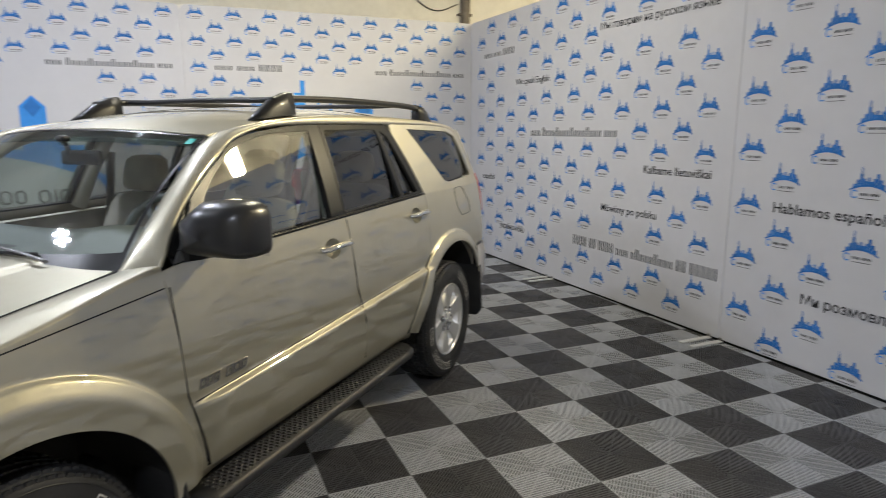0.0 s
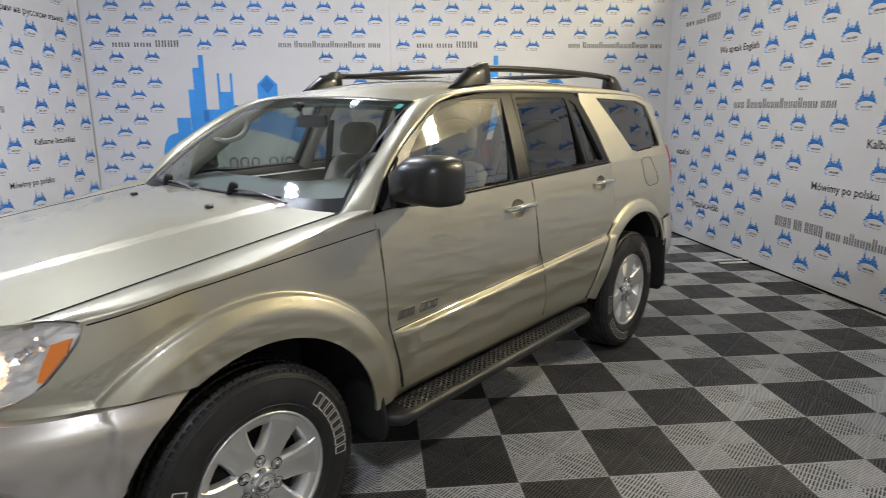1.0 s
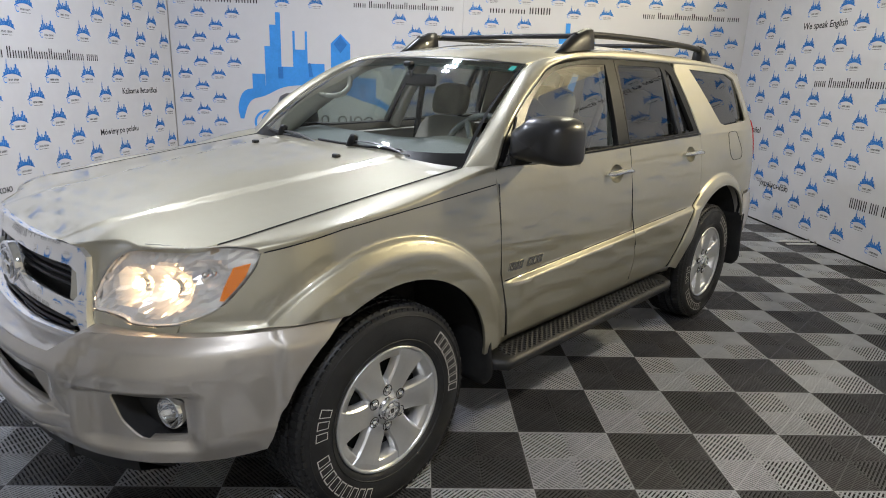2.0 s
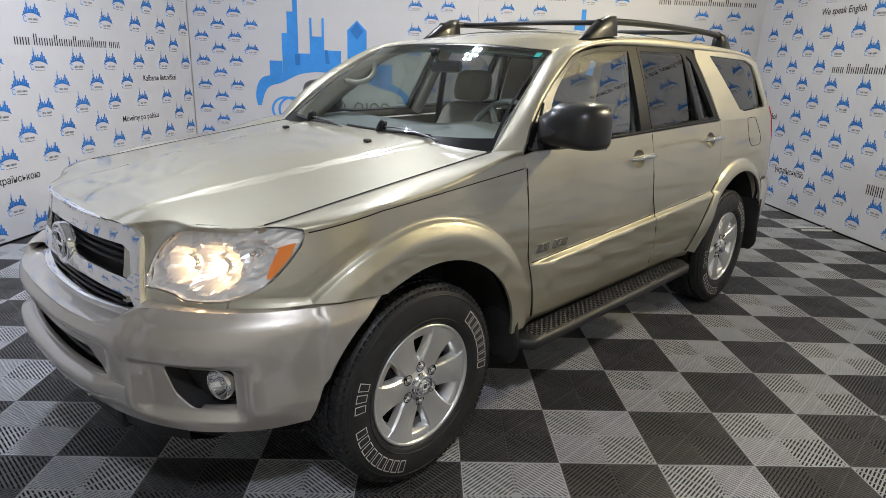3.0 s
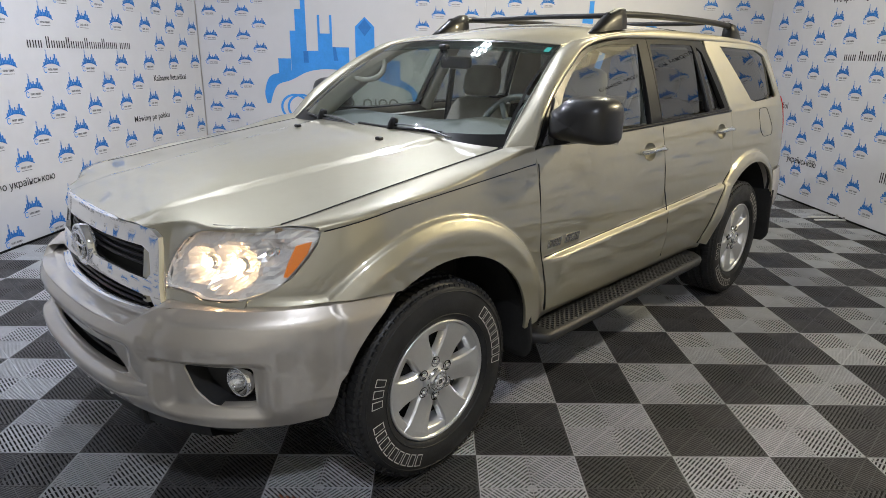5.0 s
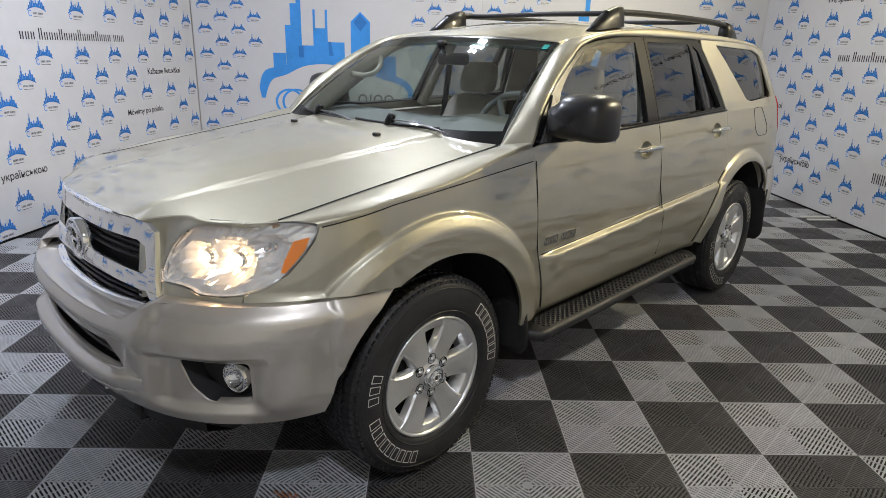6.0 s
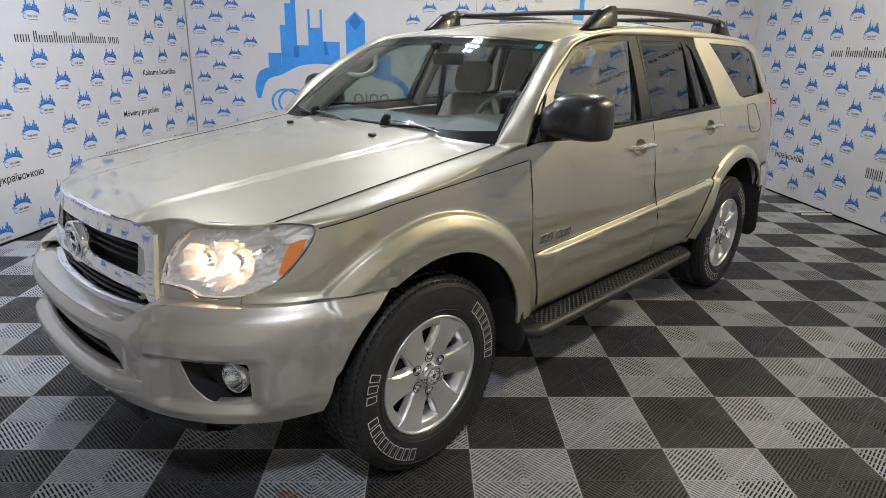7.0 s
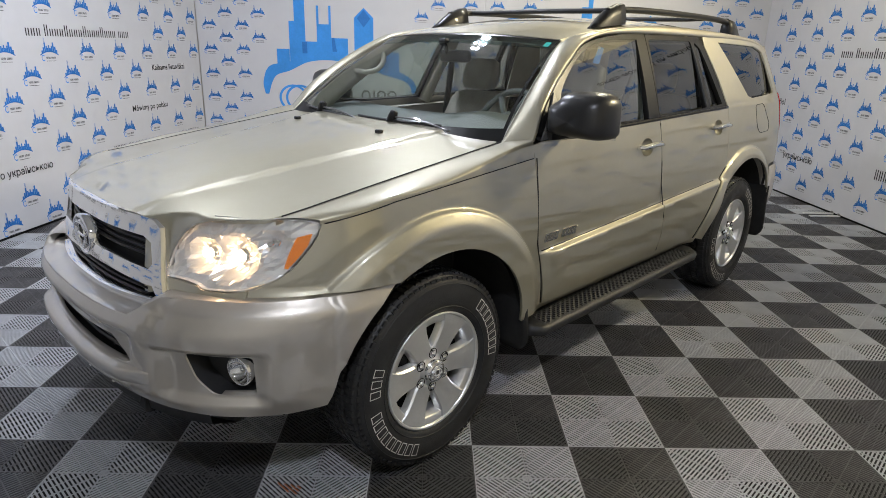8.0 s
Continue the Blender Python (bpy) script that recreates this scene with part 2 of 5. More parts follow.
def loft(name, rows, mat, parent=None, label="", mirror=False, closed=False, smooth=True, caps=False):
    """A sheet through rows of points; closed: each row is a ring."""
    nc = len(rows[0])
    verts = [p for r in rows for p in r]
    faces = []
    for i in range(len(rows) - 1):
        for j in range(nc if closed else nc - 1):
            k = (j + 1) % nc
            faces.append((i * nc + j, i * nc + k, (i + 1) * nc + k, (i + 1) * nc + j))
    if caps:
        faces.append(tuple(reversed(range(nc))))
        faces.append(tuple((len(rows) - 1) * nc + j for j in range(nc)))
    made = [pydata(name, verts, faces, mat, parent, label, smooth)]
    if mirror:
        made.append(pydata(name, [Vector((p[0], -p[1], p[2])) for p in verts], [tuple(reversed(f)) for f in faces], mat, parent, label, smooth))
    return made


def tube_rows(path, radius, n=10, squash=1.0):
    """Rings along a path; radius: a number or one for each point."""
    rows = []
    for i, p in enumerate(path):
        d = (path[min(i + 1, len(path) - 1)] - path[max(i - 1, 0)]).normalized()
        up = Vector((0, 0, 1)) if abs(d.z) < 0.95 else Vector((1, 0, 0))
        a = d.cross(up).normalized()
        b = a.cross(d)
        r = radius[i] if isinstance(radius, (list, tuple)) else radius
        rows.append([p + (a * math.cos(t) + b * math.sin(t) * squash) * r for t in (2 * math.pi * k / n for k in range(n))])
    return rows


def tube(name, path, radius, mat, parent=None, n=10, squash=1.0, label="", mirror=False):
    return loft(name, tube_rows([Vector(p) for p in path], radius, n, squash), mat, parent, label, mirror, closed=True, caps=True)


def lathe_rows(profile, n, m=None):
    """Rings round the y axis from (radius, y) pairs."""
    rows = []
    for r, y in profile:
        ring = [Vector((r * math.cos(a), y, r * math.sin(a))) for a in (2 * math.pi * k / n for k in range(n))]
        rows.append([m @ p for p in ring] if m is not None else ring)
    return rows



# ---- the photo booth: floor slab, printed banner walls, room shell ----
BACK_Y = 5.50
TOP = 2.965
T = 0.40

tagged(box("ground", -9, 9, -9, 9, -0.30, -0.031, SLAB), "dark concrete slab under the floor tiles", "slab", kind="structure")
# the sheet under the ribs is near-black: deep shade of the rib gaps as colour
floor = tagged(box("floor", -7.2, 7.2, -5.4, 6.05, -0.0305, -0.019, DARK), "interlocking ribbed plastic floor tiles, light grey and black checker", "floor", kind="structure")
for nm, a in (("wall_north", (-7.2, 7.2, 6.05, 6.25)), ("wall_south", (-7.2, 7.2, -5.6, -5.4)), ("wall_east", (7.2, 7.4, -7.4, 7.0)), ("wall_west", (-7.4, -7.2, -7.4, 7.0))):
    tagged(box(nm, a[0], a[1], a[2], a[3], -0.02, 4.0, PLASTER), "cream painted building wall behind the banners", "wall", kind="structure")
tagged(box("ceiling", -7.4, 7.4, -7.4, 7.0, 3.80, 4.0, CEILING), "plain off-white ceiling above the photo booth", "ceiling", kind="structure")

# ---- shape of the car: x forward from the front axle, y to its left, z up ----
WB = 2.82          # wheelbase
XC = 0.10          # where the nose begins to round in


def sm(a, b, v):
    """Smooth step from 0 at a to 1 at b."""
    u = min(1.0, max(0.0, (v - a) / (b - a)))
    return u * u * (3 - 2 * u)


def half_width(x, z):
    """Half width of the body side."""
    if z > 0.85:
        y = 0.928 - 0.045 * (min(z, 1.24) - 0.85) ** 2 / 0.152
    else:
        y = 0.928 - 0.05 * ((0.85 - z) / 0.45) ** 2
    if z > 1.24:
        d = z - 1.24
        y -= 0.40 * d + 0.15 * d * d
    # lower door bulge, its crest rising to the rear
    top = 0.735 + (-x - 0.55) * 0.047
    if -2.5 < x < 0.2:
        y += 0.028 * sm(top + 0.003, top - 0.012, z) * sm(0.40, 0.66, z) * sm(-0.55, -0.72, x) * sm(-2.5, -2.35, x)
    # wheel flares
    for wx, rr in ((0.0, 0.63), (-WB, 0.60)):
        r = math.hypot(x - wx, (z - 0.385) * (1.0 if z > 0.385 else 0.6))
        y += (0.017 * sm(rr + 0.006, rr - 0.012, r) + 0.019 * sm(rr, rr - 0.06, r)) * sm(0.30, 0.45, z)
    # tail
    y -= 0.05 * sm(-3.0, -3.75, x) ** 2
    return y


def nose(z):
    return 0.86 - 0.05 * sm(0.74, 1.04, z)


NEXP = 2.45


def side(x, z):
    y = half_width(min(x, XC + 0.35), z)
    if x > XC:
        u = min(1.0, (x - XC) / (nose(z) - XC))
        y *= max(0.0, 1 - u ** NEXP) ** (1 / NEXP)
    if x < -3.45:
        u = min(1.0, (-3.45 - x) / 0.36)
        y *= max(0.0, 1 - u ** 2.6) ** (1 / 2.6)
    return Vector((x, y, z))


def front(y, z):
    """The nose above the bumper, over (y, z)."""
    w = half_width(0.4, z)
    return Vector((XC + (nose(z) - XC) * max(0.0, 1 - (abs(y) / w) ** NEXP) ** (1 / NEXP), y, z))


def bump_nose(z):
    return 0.968 - 0.040 * sm(0.69, 0.80, z) - 0.065 * sm(0.768, 0.832, z) - 0.035 * sm(0.50, 0.40, z)


def bump_wide(z):
    return 0.957 - 0.03 * sm(0.755, 0.832, z) - 0.03 * sm(0.52, 0.38, z)


BEXP = 2.6


def bumper(w, z):
    """Bumper skin: w 0 at the middle, 1 where it meets the side, then metres back."""
    if w > 1:
        return Vector((XC - (w - 1), bump_wide(z), z))
    a = w * math.pi / 2
    x = XC + (bump_nose(z) - XC) * max(0.0, math.cos(a)) ** (2 / BEXP)
    y = math.copysign(bump_wide(z) * abs(math.sin(a)) ** (2 / BEXP), w)
    # sunken field round the fog lamp, and the mouth's bevel
    dip = sm(0.515, 0.60, abs(y)) * sm(0.84, 0.79, abs(y)) * sm(0.655, 0.640, z) * sm(0.455, 0.50, z)
    mouth = sm(0.50, 0.44, abs(y)) * sm(0.700, 0.670, z) * sm(0.50, 0.53, z)
    # proud middle part and arch extension, each with its own edge
    x += 0.016 * sm(0.03, 0.0, abs(y) - (0.47 + 0.45 * (z - 0.60))) * sm(0.45, 0.50, z)
    y += math.copysign(0.014 * sm(0.450, 0.432, x), y)
    return Vector((x - 0.030 * dip - 0.022 * mouth, y - math.copysign(0.012 * dip, y), z))


def bumper_w(y, z):
    return math.asin(min(1.0, (abs(y) / bump_wide(z)) ** (BEXP / 2))) / (math.pi / 2)


def roof(x, y):
    crown = 1.745 - (0.118 * ((x + 2.2) / 1.22) ** 2.4 if x > -2.2 else 0.085 * ((-2.2 - x) / 1.4) ** 2.2)
    return Vector((x, y, crown - 0.062 * (abs(y) / 0.7) ** 2.4))


def hood(x, y):
    """The hood over (x, y): a crowned lid with a raised middle."""
    u = (0.80 - x) / 1.2
    z = 1.045 + 0.175 * u ** 0.9 if u > 0 else 1.045 + 0.1 * u
    z -= 0.011 * sm(0.292, 0.330, abs(y) - 0.16 * u) * (1 - 0.8 * sm(0.4, 0.75, x)) + 0.006 * sm(0.35, 0.70, abs(y)) + 0.020 * (abs(y) / 0.75) ** 2
    z -= 0.014 * sm(0.66, 0.85, x)
    return Vector((x, y, z))


# ---- the car ----
car = empty("car", pose(-1.190, 0.168, 0, 0, 0, 224.2), "champagne metallic four-door sport utility vehicle parked on the tiles, headlights lit", "car")

OPEN_F, OPEN_R = (-0.01, 0.388, 0.487), (-WB, 0.388, 0.525)


def belt(x):
    return 1.215 + 0.022 * (-x - 1.2)


def crease_z(x):
    return 1.032 + (0.46 - x) * 0.18 if x > 0.2 else 1.079 + (0.2 - x) * 0.085


def bulge_top(x):
    return 0.735 + (-x - 0.55) * 0.047


def flare_lines(wx, rr, a0, a1):
    return [arc(wx, 0.385, rr + d, a0, a1, 50) for d in (0.006, 0.001, -0.004, -0.012)]


def glazing(x, z):
    """Side glass: flatter than the body and set in at its foot."""
    p = side(x, z)
    return Vector((x, p.y - 0.004 - 0.030 * max(0.0, 1.64 - z) / 0.38, z))


BULGE_LINES = [[(x, bulge_top(x) + d) for x in np.linspace(-0.45, -2.4, 90)] for d in (0.003, -0.002, -0.007, -0.012)]
# fender: between headlight, door, crease and wheel opening
fender = [(0.446, 1.035)] + [(x, crease_z(x)) for x in np.linspace(0.42, -0.535, 16)]
fender += [(-0.548, 1.0), (-0.563, 0.78), (-0.60, 0.66), (-0.655, 0.47), (-0.52, 0.45)]
fender += arc(*OPEN_F, 173, 62)
fender += [(0.33, 0.822), (0.43, 0.819), (0.55, 0.815), (0.648, 0.812), (0.640, 0.837), (0.583, 0.862), (0.537, 0.894), (0.491, 0.951), (0.460, 0.996)]
skin("fender", side, fender, PAINT, car, step=0.011, lines=flare_lines(0.0, 0.63, 20, 178) + BULGE_LINES)

def handle_hole(x, z):
    return [(x + 0.02 + 0.060 * math.cos(a), z - 0.004 + 0.044 * math.sin(a)) for a in np.linspace(0, 2 * math.pi, 33)[:-1]]


# front door and rear door below the windows
dF = [(-0.541, 1.142), (-0.53, 1.190)] + [(x, belt(x)) for x in np.linspace(-0.60, -1.61, 12)]
dF += [(-1.622, 1.0), (-1.632, 0.89), (-1.66, 0.72), (-1.72, 0.50), (-1.70, 0.47), (-0.672, 0.47), (-0.608, 0.66), (-0.570, 0.78), (-0.554, 1.0)]
skin("front_door", side, dF, PAINT, car, holes=[handle_hole(-1.485, 1.105)], step=0.016, lines=BULGE_LINES)
dR = [(x, belt(x)) for x in np.linspace(-1.617, -2.50, 10)]
dR += [(-2.50, 1.02)] + arc(OPEN_R[0], OPEN_R[1], 0.603, 57, 10, 12)
dR += [(-2.215, 0.47), (-1.71, 0.47), (-1.727, 0.50), (-1.667, 0.72), (-1.639, 0.89), (-1.629, 1.0)]
skin("rear_door", side, dR, PAINT, car, holes=[handle_hole(-2.365, 1.142)], step=0.016, lines=BULGE_LINES)

# quarter panel with the rear side window's opening
qwin = [(-2.62, 1.625), (-3.22, 1.610), (-3.36, 1.575), (-3.385, 1.50), (-3.39, 1.33), (-3.36, 1.305), (-2.93, 1.285), (-2.86, 1.30)]
quarter = [(-2.505, 1.245), (-2.47, 1.40), (-2.40, 1.60), (-2.42, 1.655), (-3.20, 1.655), (-3.50, 1.60), (-3.56, 1.30), (-3.52, 1.28), (-3.555, 1.05), (-3.60, 0.82), (-3.32, 0.815)]
quarter += arc(*OPEN_R, 150, 7) + arc(OPEN_R[0], OPEN_R[1], 0.597, 8, 57, 12) + [(-2.505, 1.02)]
skin("quarter_panel", side, quarter, PAINT, car, holes=[qwin], step=0.014, lines=flare_lines(-WB, 0.60, 5, 175))
skin("quarter_window", glazing, qwin, PRIVACY, car, step=0.05, thick=0.004, lift=-0.002)

# hood
def hood_edge(y):
    return front(y, 1.03 + 0.016 * sm(0.5, 0.6, y)).x + 0.034 * sm(0.55, 0.40, y) - 0.004


def hood_cut(y):
    """Where the lid's corner rolls over between grille and headlight."""
    return 0.030 * sm(0.38, 0.47, y) * sm(0.62, 0.50, y)


edge_h = [(hood_edge(y) - hood_cut(y), y) for y in (0.0, 0.12, 0.24, 0.34, 0.38, 0.40, 0.42, 0.44, 0.48, 0.52, 0.55, 0.57, 0.59, 0.61, 0.63, 0.66, 0.69)] + [(0.562, 0.752), (0.385, 0.758), (0.2, 0.758), (-0.06, 0.757), (-0.30, 0.756), (-0.47, 0.750), (-0.52, 0.70), (-0.455, 0.45), (-0.425, 0.2), (-0.415, 0.0)]
edge_h = [(p.x, p.y) for p in spline([(a, b, 0) for a, b in edge_h], 6)]
hood_poly = edge_h + [(a, -b) for a, b in reversed(edge_h[1:-1])]
skin("hood", hood, hood_poly, PAINT, car, step=0.022, mirror=False, centre=Vector((0, 0, 0)))

# fender top between hood and crease
rows = []
for k in range(33):
    u = k / 32
    xi = 0.556 + (-0.56 - 0.556) * u
    a = hood(xi, 0.768)
    xo = 0.452 + (-0.535 - 0.452) * u
    b = side(xo, crease_z(xo))
    row = []
    m = side(xo, crease_z(xo) + 0.004 + 0.060 * sm(0.45, 1.0, u))
    for j in range(15):
        v = j / 14
        p = a.lerp(m, v / 0.72) if v < 0.72 else m.lerp(b, (v - 0.72) / 0.28)
        p.z += 0.012 * math.sin(math.pi * v) * (1 - 0.6 * sm(0.5, 1.0, u))
        row.append(p)
    rows.append([a - Vector((0, 0, 0.02))] + row)
loft("fender_top", rows, PAINT, car, mirror=True)

tube("hood_gap", [hood(x, 0.763) - Vector((0, 0, 0.0025)) for x in np.linspace(0.53, -0.50, 40)], 0.0050, DARK, car, 6, mirror=True)

# roof
roof_poly = [(-0.985, 0.0), (-0.997, 0.3), (-1.035, 0.52), (-1.07, 0.61), (-2.0, 0.63), (-3.3, 0.62), (-3.55, 0.58), (-3.62, 0.3), (-3.63, 0.0)]
roof_poly += [(a, -b) for a, b in reversed(roof_poly[1:-1])]
skin("roof", roof, roof_poly, PAINT, car, step=0.05, mirror=False, centre=Vector((-2, 0, 0)))

# windscreen
WS_LOW = [Vector(p) for p in ((-0.37, 0, 1.165), (-0.385, 0.3, 1.17), (-0.43, 0.6, 1.18), (-0.485, 0.765, 1.192))]
WS_TOP = [roof(x, y) + Vector((0, 0, -0.006)) for x, y in ((-0.985, 0), (-0.997, 0.3), (-1.035, 0.52), (-1.066, 0.605))]


def windscreen(u, v):
    """u across from 0 to 1, v up."""
    s = abs(u)
    i = min(2, int(s * 3))
    k = s * 3 - i

    def on(pts):
        a = pts[i - 1] if i else Vector((pts[1].x, -pts[1].y, pts[1].z))
        b, c = pts[i], pts[i + 1]
        d = pts[i + 2] if i < 2 else c * 2 - b
        return 0.5 * ((2 * b) + (c - a) * k + (2 * a - 5 * b + 4 * c - d) * k * k + (3 * b - a - 3 * c + d) * k ** 3)

    p = on(WS_LOW).lerp(on(WS_TOP), v)
    p.x += 0.03 * math.sin(math.pi * v)
    p.z += 0.02 * math.sin(math.pi * v)
    if u < 0:
        p.y = -p.y
    return p


ws = loft("windscreen", [[windscreen(u, v) for u in np.linspace(-1, 1, 41)] for v in np.linspace(0, 1, 15)], GLASS, car, "clear green-tinted windscreen")[0]
ws.visible_shadow = False

# A-pillar and cant rail in one sweep
inner = spline([(-0.466, 0.774, 1.182), (-0.50, 0.766, 1.208), (-0.62, 0.740, 1.310), (-0.82, 0.688, 1.458)] + [tuple(roof(x, y) + Vector((0, 0, -0.004))) for x, y in ((-1.06, 0.622), (-1.30, 0.628), (-2.0, 0.632), (-2.8, 0.628), (-3.30, 0.618), (-3.56, 0.58))], 8)
outer_xz = spline([(-0.542, 0, 1.205), (-0.566, 0, 1.234), (-0.645, 0, 1.320), (-0.785, 0, 1.422), (-0.945, 0, 1.515), (-1.12, 0, 1.596), (-1.45, 0, 1.640), (-2.40, 0, 1.650), (-3.15, 0, 1.640), (-3.52, 0, 1.585)], 8)
rows = []
for a, q in zip(inner, outer_xz):
    b = side(q.x, q.z)
    row = []
    for j in range(9):
        v = j / 8
        p = a.lerp(b, v)
        n = Vector((0.15, 0.6, 0.75)).normalized()
        row.append(p + n * 0.026 * sm(2, 20, len(rows)) * math.sin(math.pi * v) ** 0.8)
    rows.append([a + Vector((0, 0, -0.02))] + row + [b + Vector((0, -0.02, 0))])
loft("roof_side_rail", rows, PAINT, car, mirror=True)


# near-black sheet added as shade behind the panel gaps, and the cabin's inner lining
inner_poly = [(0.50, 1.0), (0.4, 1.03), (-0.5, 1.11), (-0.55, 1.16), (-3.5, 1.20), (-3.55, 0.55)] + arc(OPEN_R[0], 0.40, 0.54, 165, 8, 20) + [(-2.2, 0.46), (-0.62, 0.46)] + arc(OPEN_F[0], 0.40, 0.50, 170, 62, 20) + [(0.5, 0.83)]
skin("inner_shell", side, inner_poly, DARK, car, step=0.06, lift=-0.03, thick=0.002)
skin("door_lining", side, [(-0.55, 1.175), (-2.45, 1.215), (-2.45, 1.0), (-2.2, 0.6), (-0.7, 0.6)], CLOTH, car, step=0.08, lift=-0.07, thick=0.03)
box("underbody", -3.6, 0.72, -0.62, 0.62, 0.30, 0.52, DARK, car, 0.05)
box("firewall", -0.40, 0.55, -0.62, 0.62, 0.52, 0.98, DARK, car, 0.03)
for wx, o in ((0.0, OPEN_F), (-WB, OPEN_R)):
    rows = []
    for a in np.linspace(10, 172, 30):
        r = o[2] + 0.018
        c, s = math.cos(radians(a)) * r, math.sin(radians(a)) * r
        rows.append([Vector((o[0] + c, y, o[1] + s)) for y in (0.895, 0.80, 0.62, 0.50)] + [Vector((o[0] + c * 0.5, 0.48, o[1] + s * 0.5))])
    loft("wheel_liner", rows, LINER, car, mirror=True)

# front bumper with the mouth and fog lamp openings
_w = bumper_w


def rounded(pts, r, n=5):
    """An outline with its corners rounded."""
    out = []
    for i, q in enumerate(pts):
        a, b, c = Vector(pts[i - 1]), Vector(q), Vector(pts[(i + 1) % len(pts)])
        p0 = b + (a - b).normalized() * min(r, (a - b).length * 0.45)
        p1 = b + (c - b).normalized() * min(r, (c - b).length * 0.45)
        for k in range(n + 1):
            t = k / n
            p = p0.lerp(b, t).lerp(b.lerp(p1, t), t)
            out.append((p.x, p.y))
    return out


def x_to_w(x, z):
    return math.acos(min(1, max(0, (x - XC) / (bump_nose(z) - XC))) ** (BEXP / 2)) / (math.pi / 2)


def bump_outline():
    top = [(0.0, 0.742), (_w(0.30, 0.742), 0.742), (_w(0.46, 0.745), 0.745), (_w(0.50, 0.775), 0.775), (_w(0.535, 0.803), 0.803), (_w(0.68, 0.806), 0.806), (_w(0.80, 0.808), 0.808), (_w(0.88, 0.81), 0.810)]
    side_top = [(x_to_w(x, 0.813), 0.813) for x in (0.43, 0.33, 0.25, 0.222)]
    mouth = [(x_to_w(x, z), z) for x, z in arc(*OPEN_F, 60, 10, 14)]
    low = [(x_to_w(0.48, 0.44), 0.437), (_w(0.84, 0.43), 0.428), (_w(0.70, 0.43), 0.425), (_w(0.55, 0.43), 0.430), (_w(0.3, 0.45), 0.448), (0.0, 0.452)]
    return top + side_top + mouth + low


FOG = rounded([(_w(0.625, 0.636), 0.636), (_w(0.795, 0.634), 0.634), (_w(0.797, 0.502), 0.502), (_w(0.70, 0.500), 0.500), (_w(0.655, 0.55), 0.55)], 0.018)
MOUTH = [(0.0, 0.648), (_w(0.36, 0.650), 0.650), (_w(0.425, 0.60), 0.60), (_w(0.44, 0.575), 0.575), (_w(0.41, 0.562), 0.562), (0.0, 0.556)]
full = bump_outline()
full = full + [(-a, b) for a, b in reversed(full[1:-1])]
mouth_full = MOUTH + [(-a, b) for a, b in reversed(MOUTH[1:-1])]
front_bumper = skin("front_bumper", bumper, full, BUMPER_PAINT, car, holes=[mouth_full, FOG, [(-a, b) for a, b in FOG]], step=0.016, mirror=False, thick=0.03)[0]
# shelf from the bumper's upper edge in under the headlight and fender
shelf = [bumper(_w(y, z), z) for y, z in ((0.50, 0.776), (0.535, 0.803), (0.60, 0.805), (0.68, 0.806), (0.74, 0.807), (0.80, 0.808), (0.85, 0.809), (0.88, 0.810))] + [bumper(x_to_w(x, 0.813), 0.813) for x in (0.50, 0.43, 0.38, 0.33, 0.28, 0.25, 0.222)]
loft("bumper_shelf", [[p + Vector((-0.001, -0.001, -0.002)), p + Vector((-0.018, -0.012, 0.004)), p + Vector((-0.075, -0.05, 0.005))] for p in shelf], BUMPER_PAINT, front_bumper, mirror=True)
# ledge from the bumper's top back to the grille
rows = []
for y in np.linspace(-0.50, 0.50, 41):
    p = bumper(math.copysign(_w(y, 0.744), y), 0.744)
    g = front(y, 0.75)
    rows.append([p, p.lerp(Vector((g.x + 0.005, y, 0.752)), 0.5) + Vector((0, 0, 0.006)), Vector((g.x - 0.02, y, 0.755))])
loft("bumper_ledge", rows, BUMPER_PAINT, front_bumper)
# mouth grille
box("mouth_floor", 0.60, 0.885, -0.43, 0.43, 0.36, 0.545, DARK, front_bumper, 0.01)
# added near-black filler, keeps the floor from showing through the mouth
box("radiator_block", 0.60, 0.83, -0.46, 0.46, 0.46, 0.75, DARK, front_bumper, 0.01)
skin("mouth_backing", bumper, mouth_full, DARK, front_bumper, step=0.05, mirror=False, lift=-0.075, thick=0.002)
for z in (0.582, 0.605, 0.628):
    pts = [bumper(_w(y, z) * (1 if y >= 0 else -1), z) + Vector((-0.045, 0, 0)) for y in np.linspace(-0.41, 0.41, 25)]
    tube("grille_bar", pts, 0.008, BLACK_PLASTIC, front_bumper, 6)
for y in np.linspace(-0.36, 0.36, 7):
    p = bumper(_w(y, 0.6) * (1 if y >= 0 else -1), 0.6)
    box("grille_bar", p.x - 0.065, p.x - 0.05, y - 0.007, y + 0.007, 0.555, 0.652, BLACK_PLASTIC, front_bumper, 0.003)
# lower lip under the mouth
rows = []
for y in np.linspace(-0.52, 0.52, 41):
    e = sm(0.52, 0.44, abs(y))
    p = bumper(math.copysign(_w(y, 0.5), y), 0.5)
    b = p.x
    rows.append([Vector((b - 0.030, y, 0.562)), Vector((b + 0.006 * e, y, 0.557)), Vector((b + 0.012 * e, y, 0.546)), Vector((b + 0.010 * e, y, 0.520)), Vector((b - 0.004, y, 0.498))])
loft("lower_lip", rows, BUMPER_PAINT, front_bumper)
rows = []
for y in np.linspace(-0.66, 0.66, 41):
    p = bumper(math.copysign(_w(y, 0.44), y), 0.44)
    rows.append([p + Vector((-0.02, 0, 0.01)), p + Vector((-0.03, 0, -0.06)), p + Vector((-0.12, 0, -0.09))])
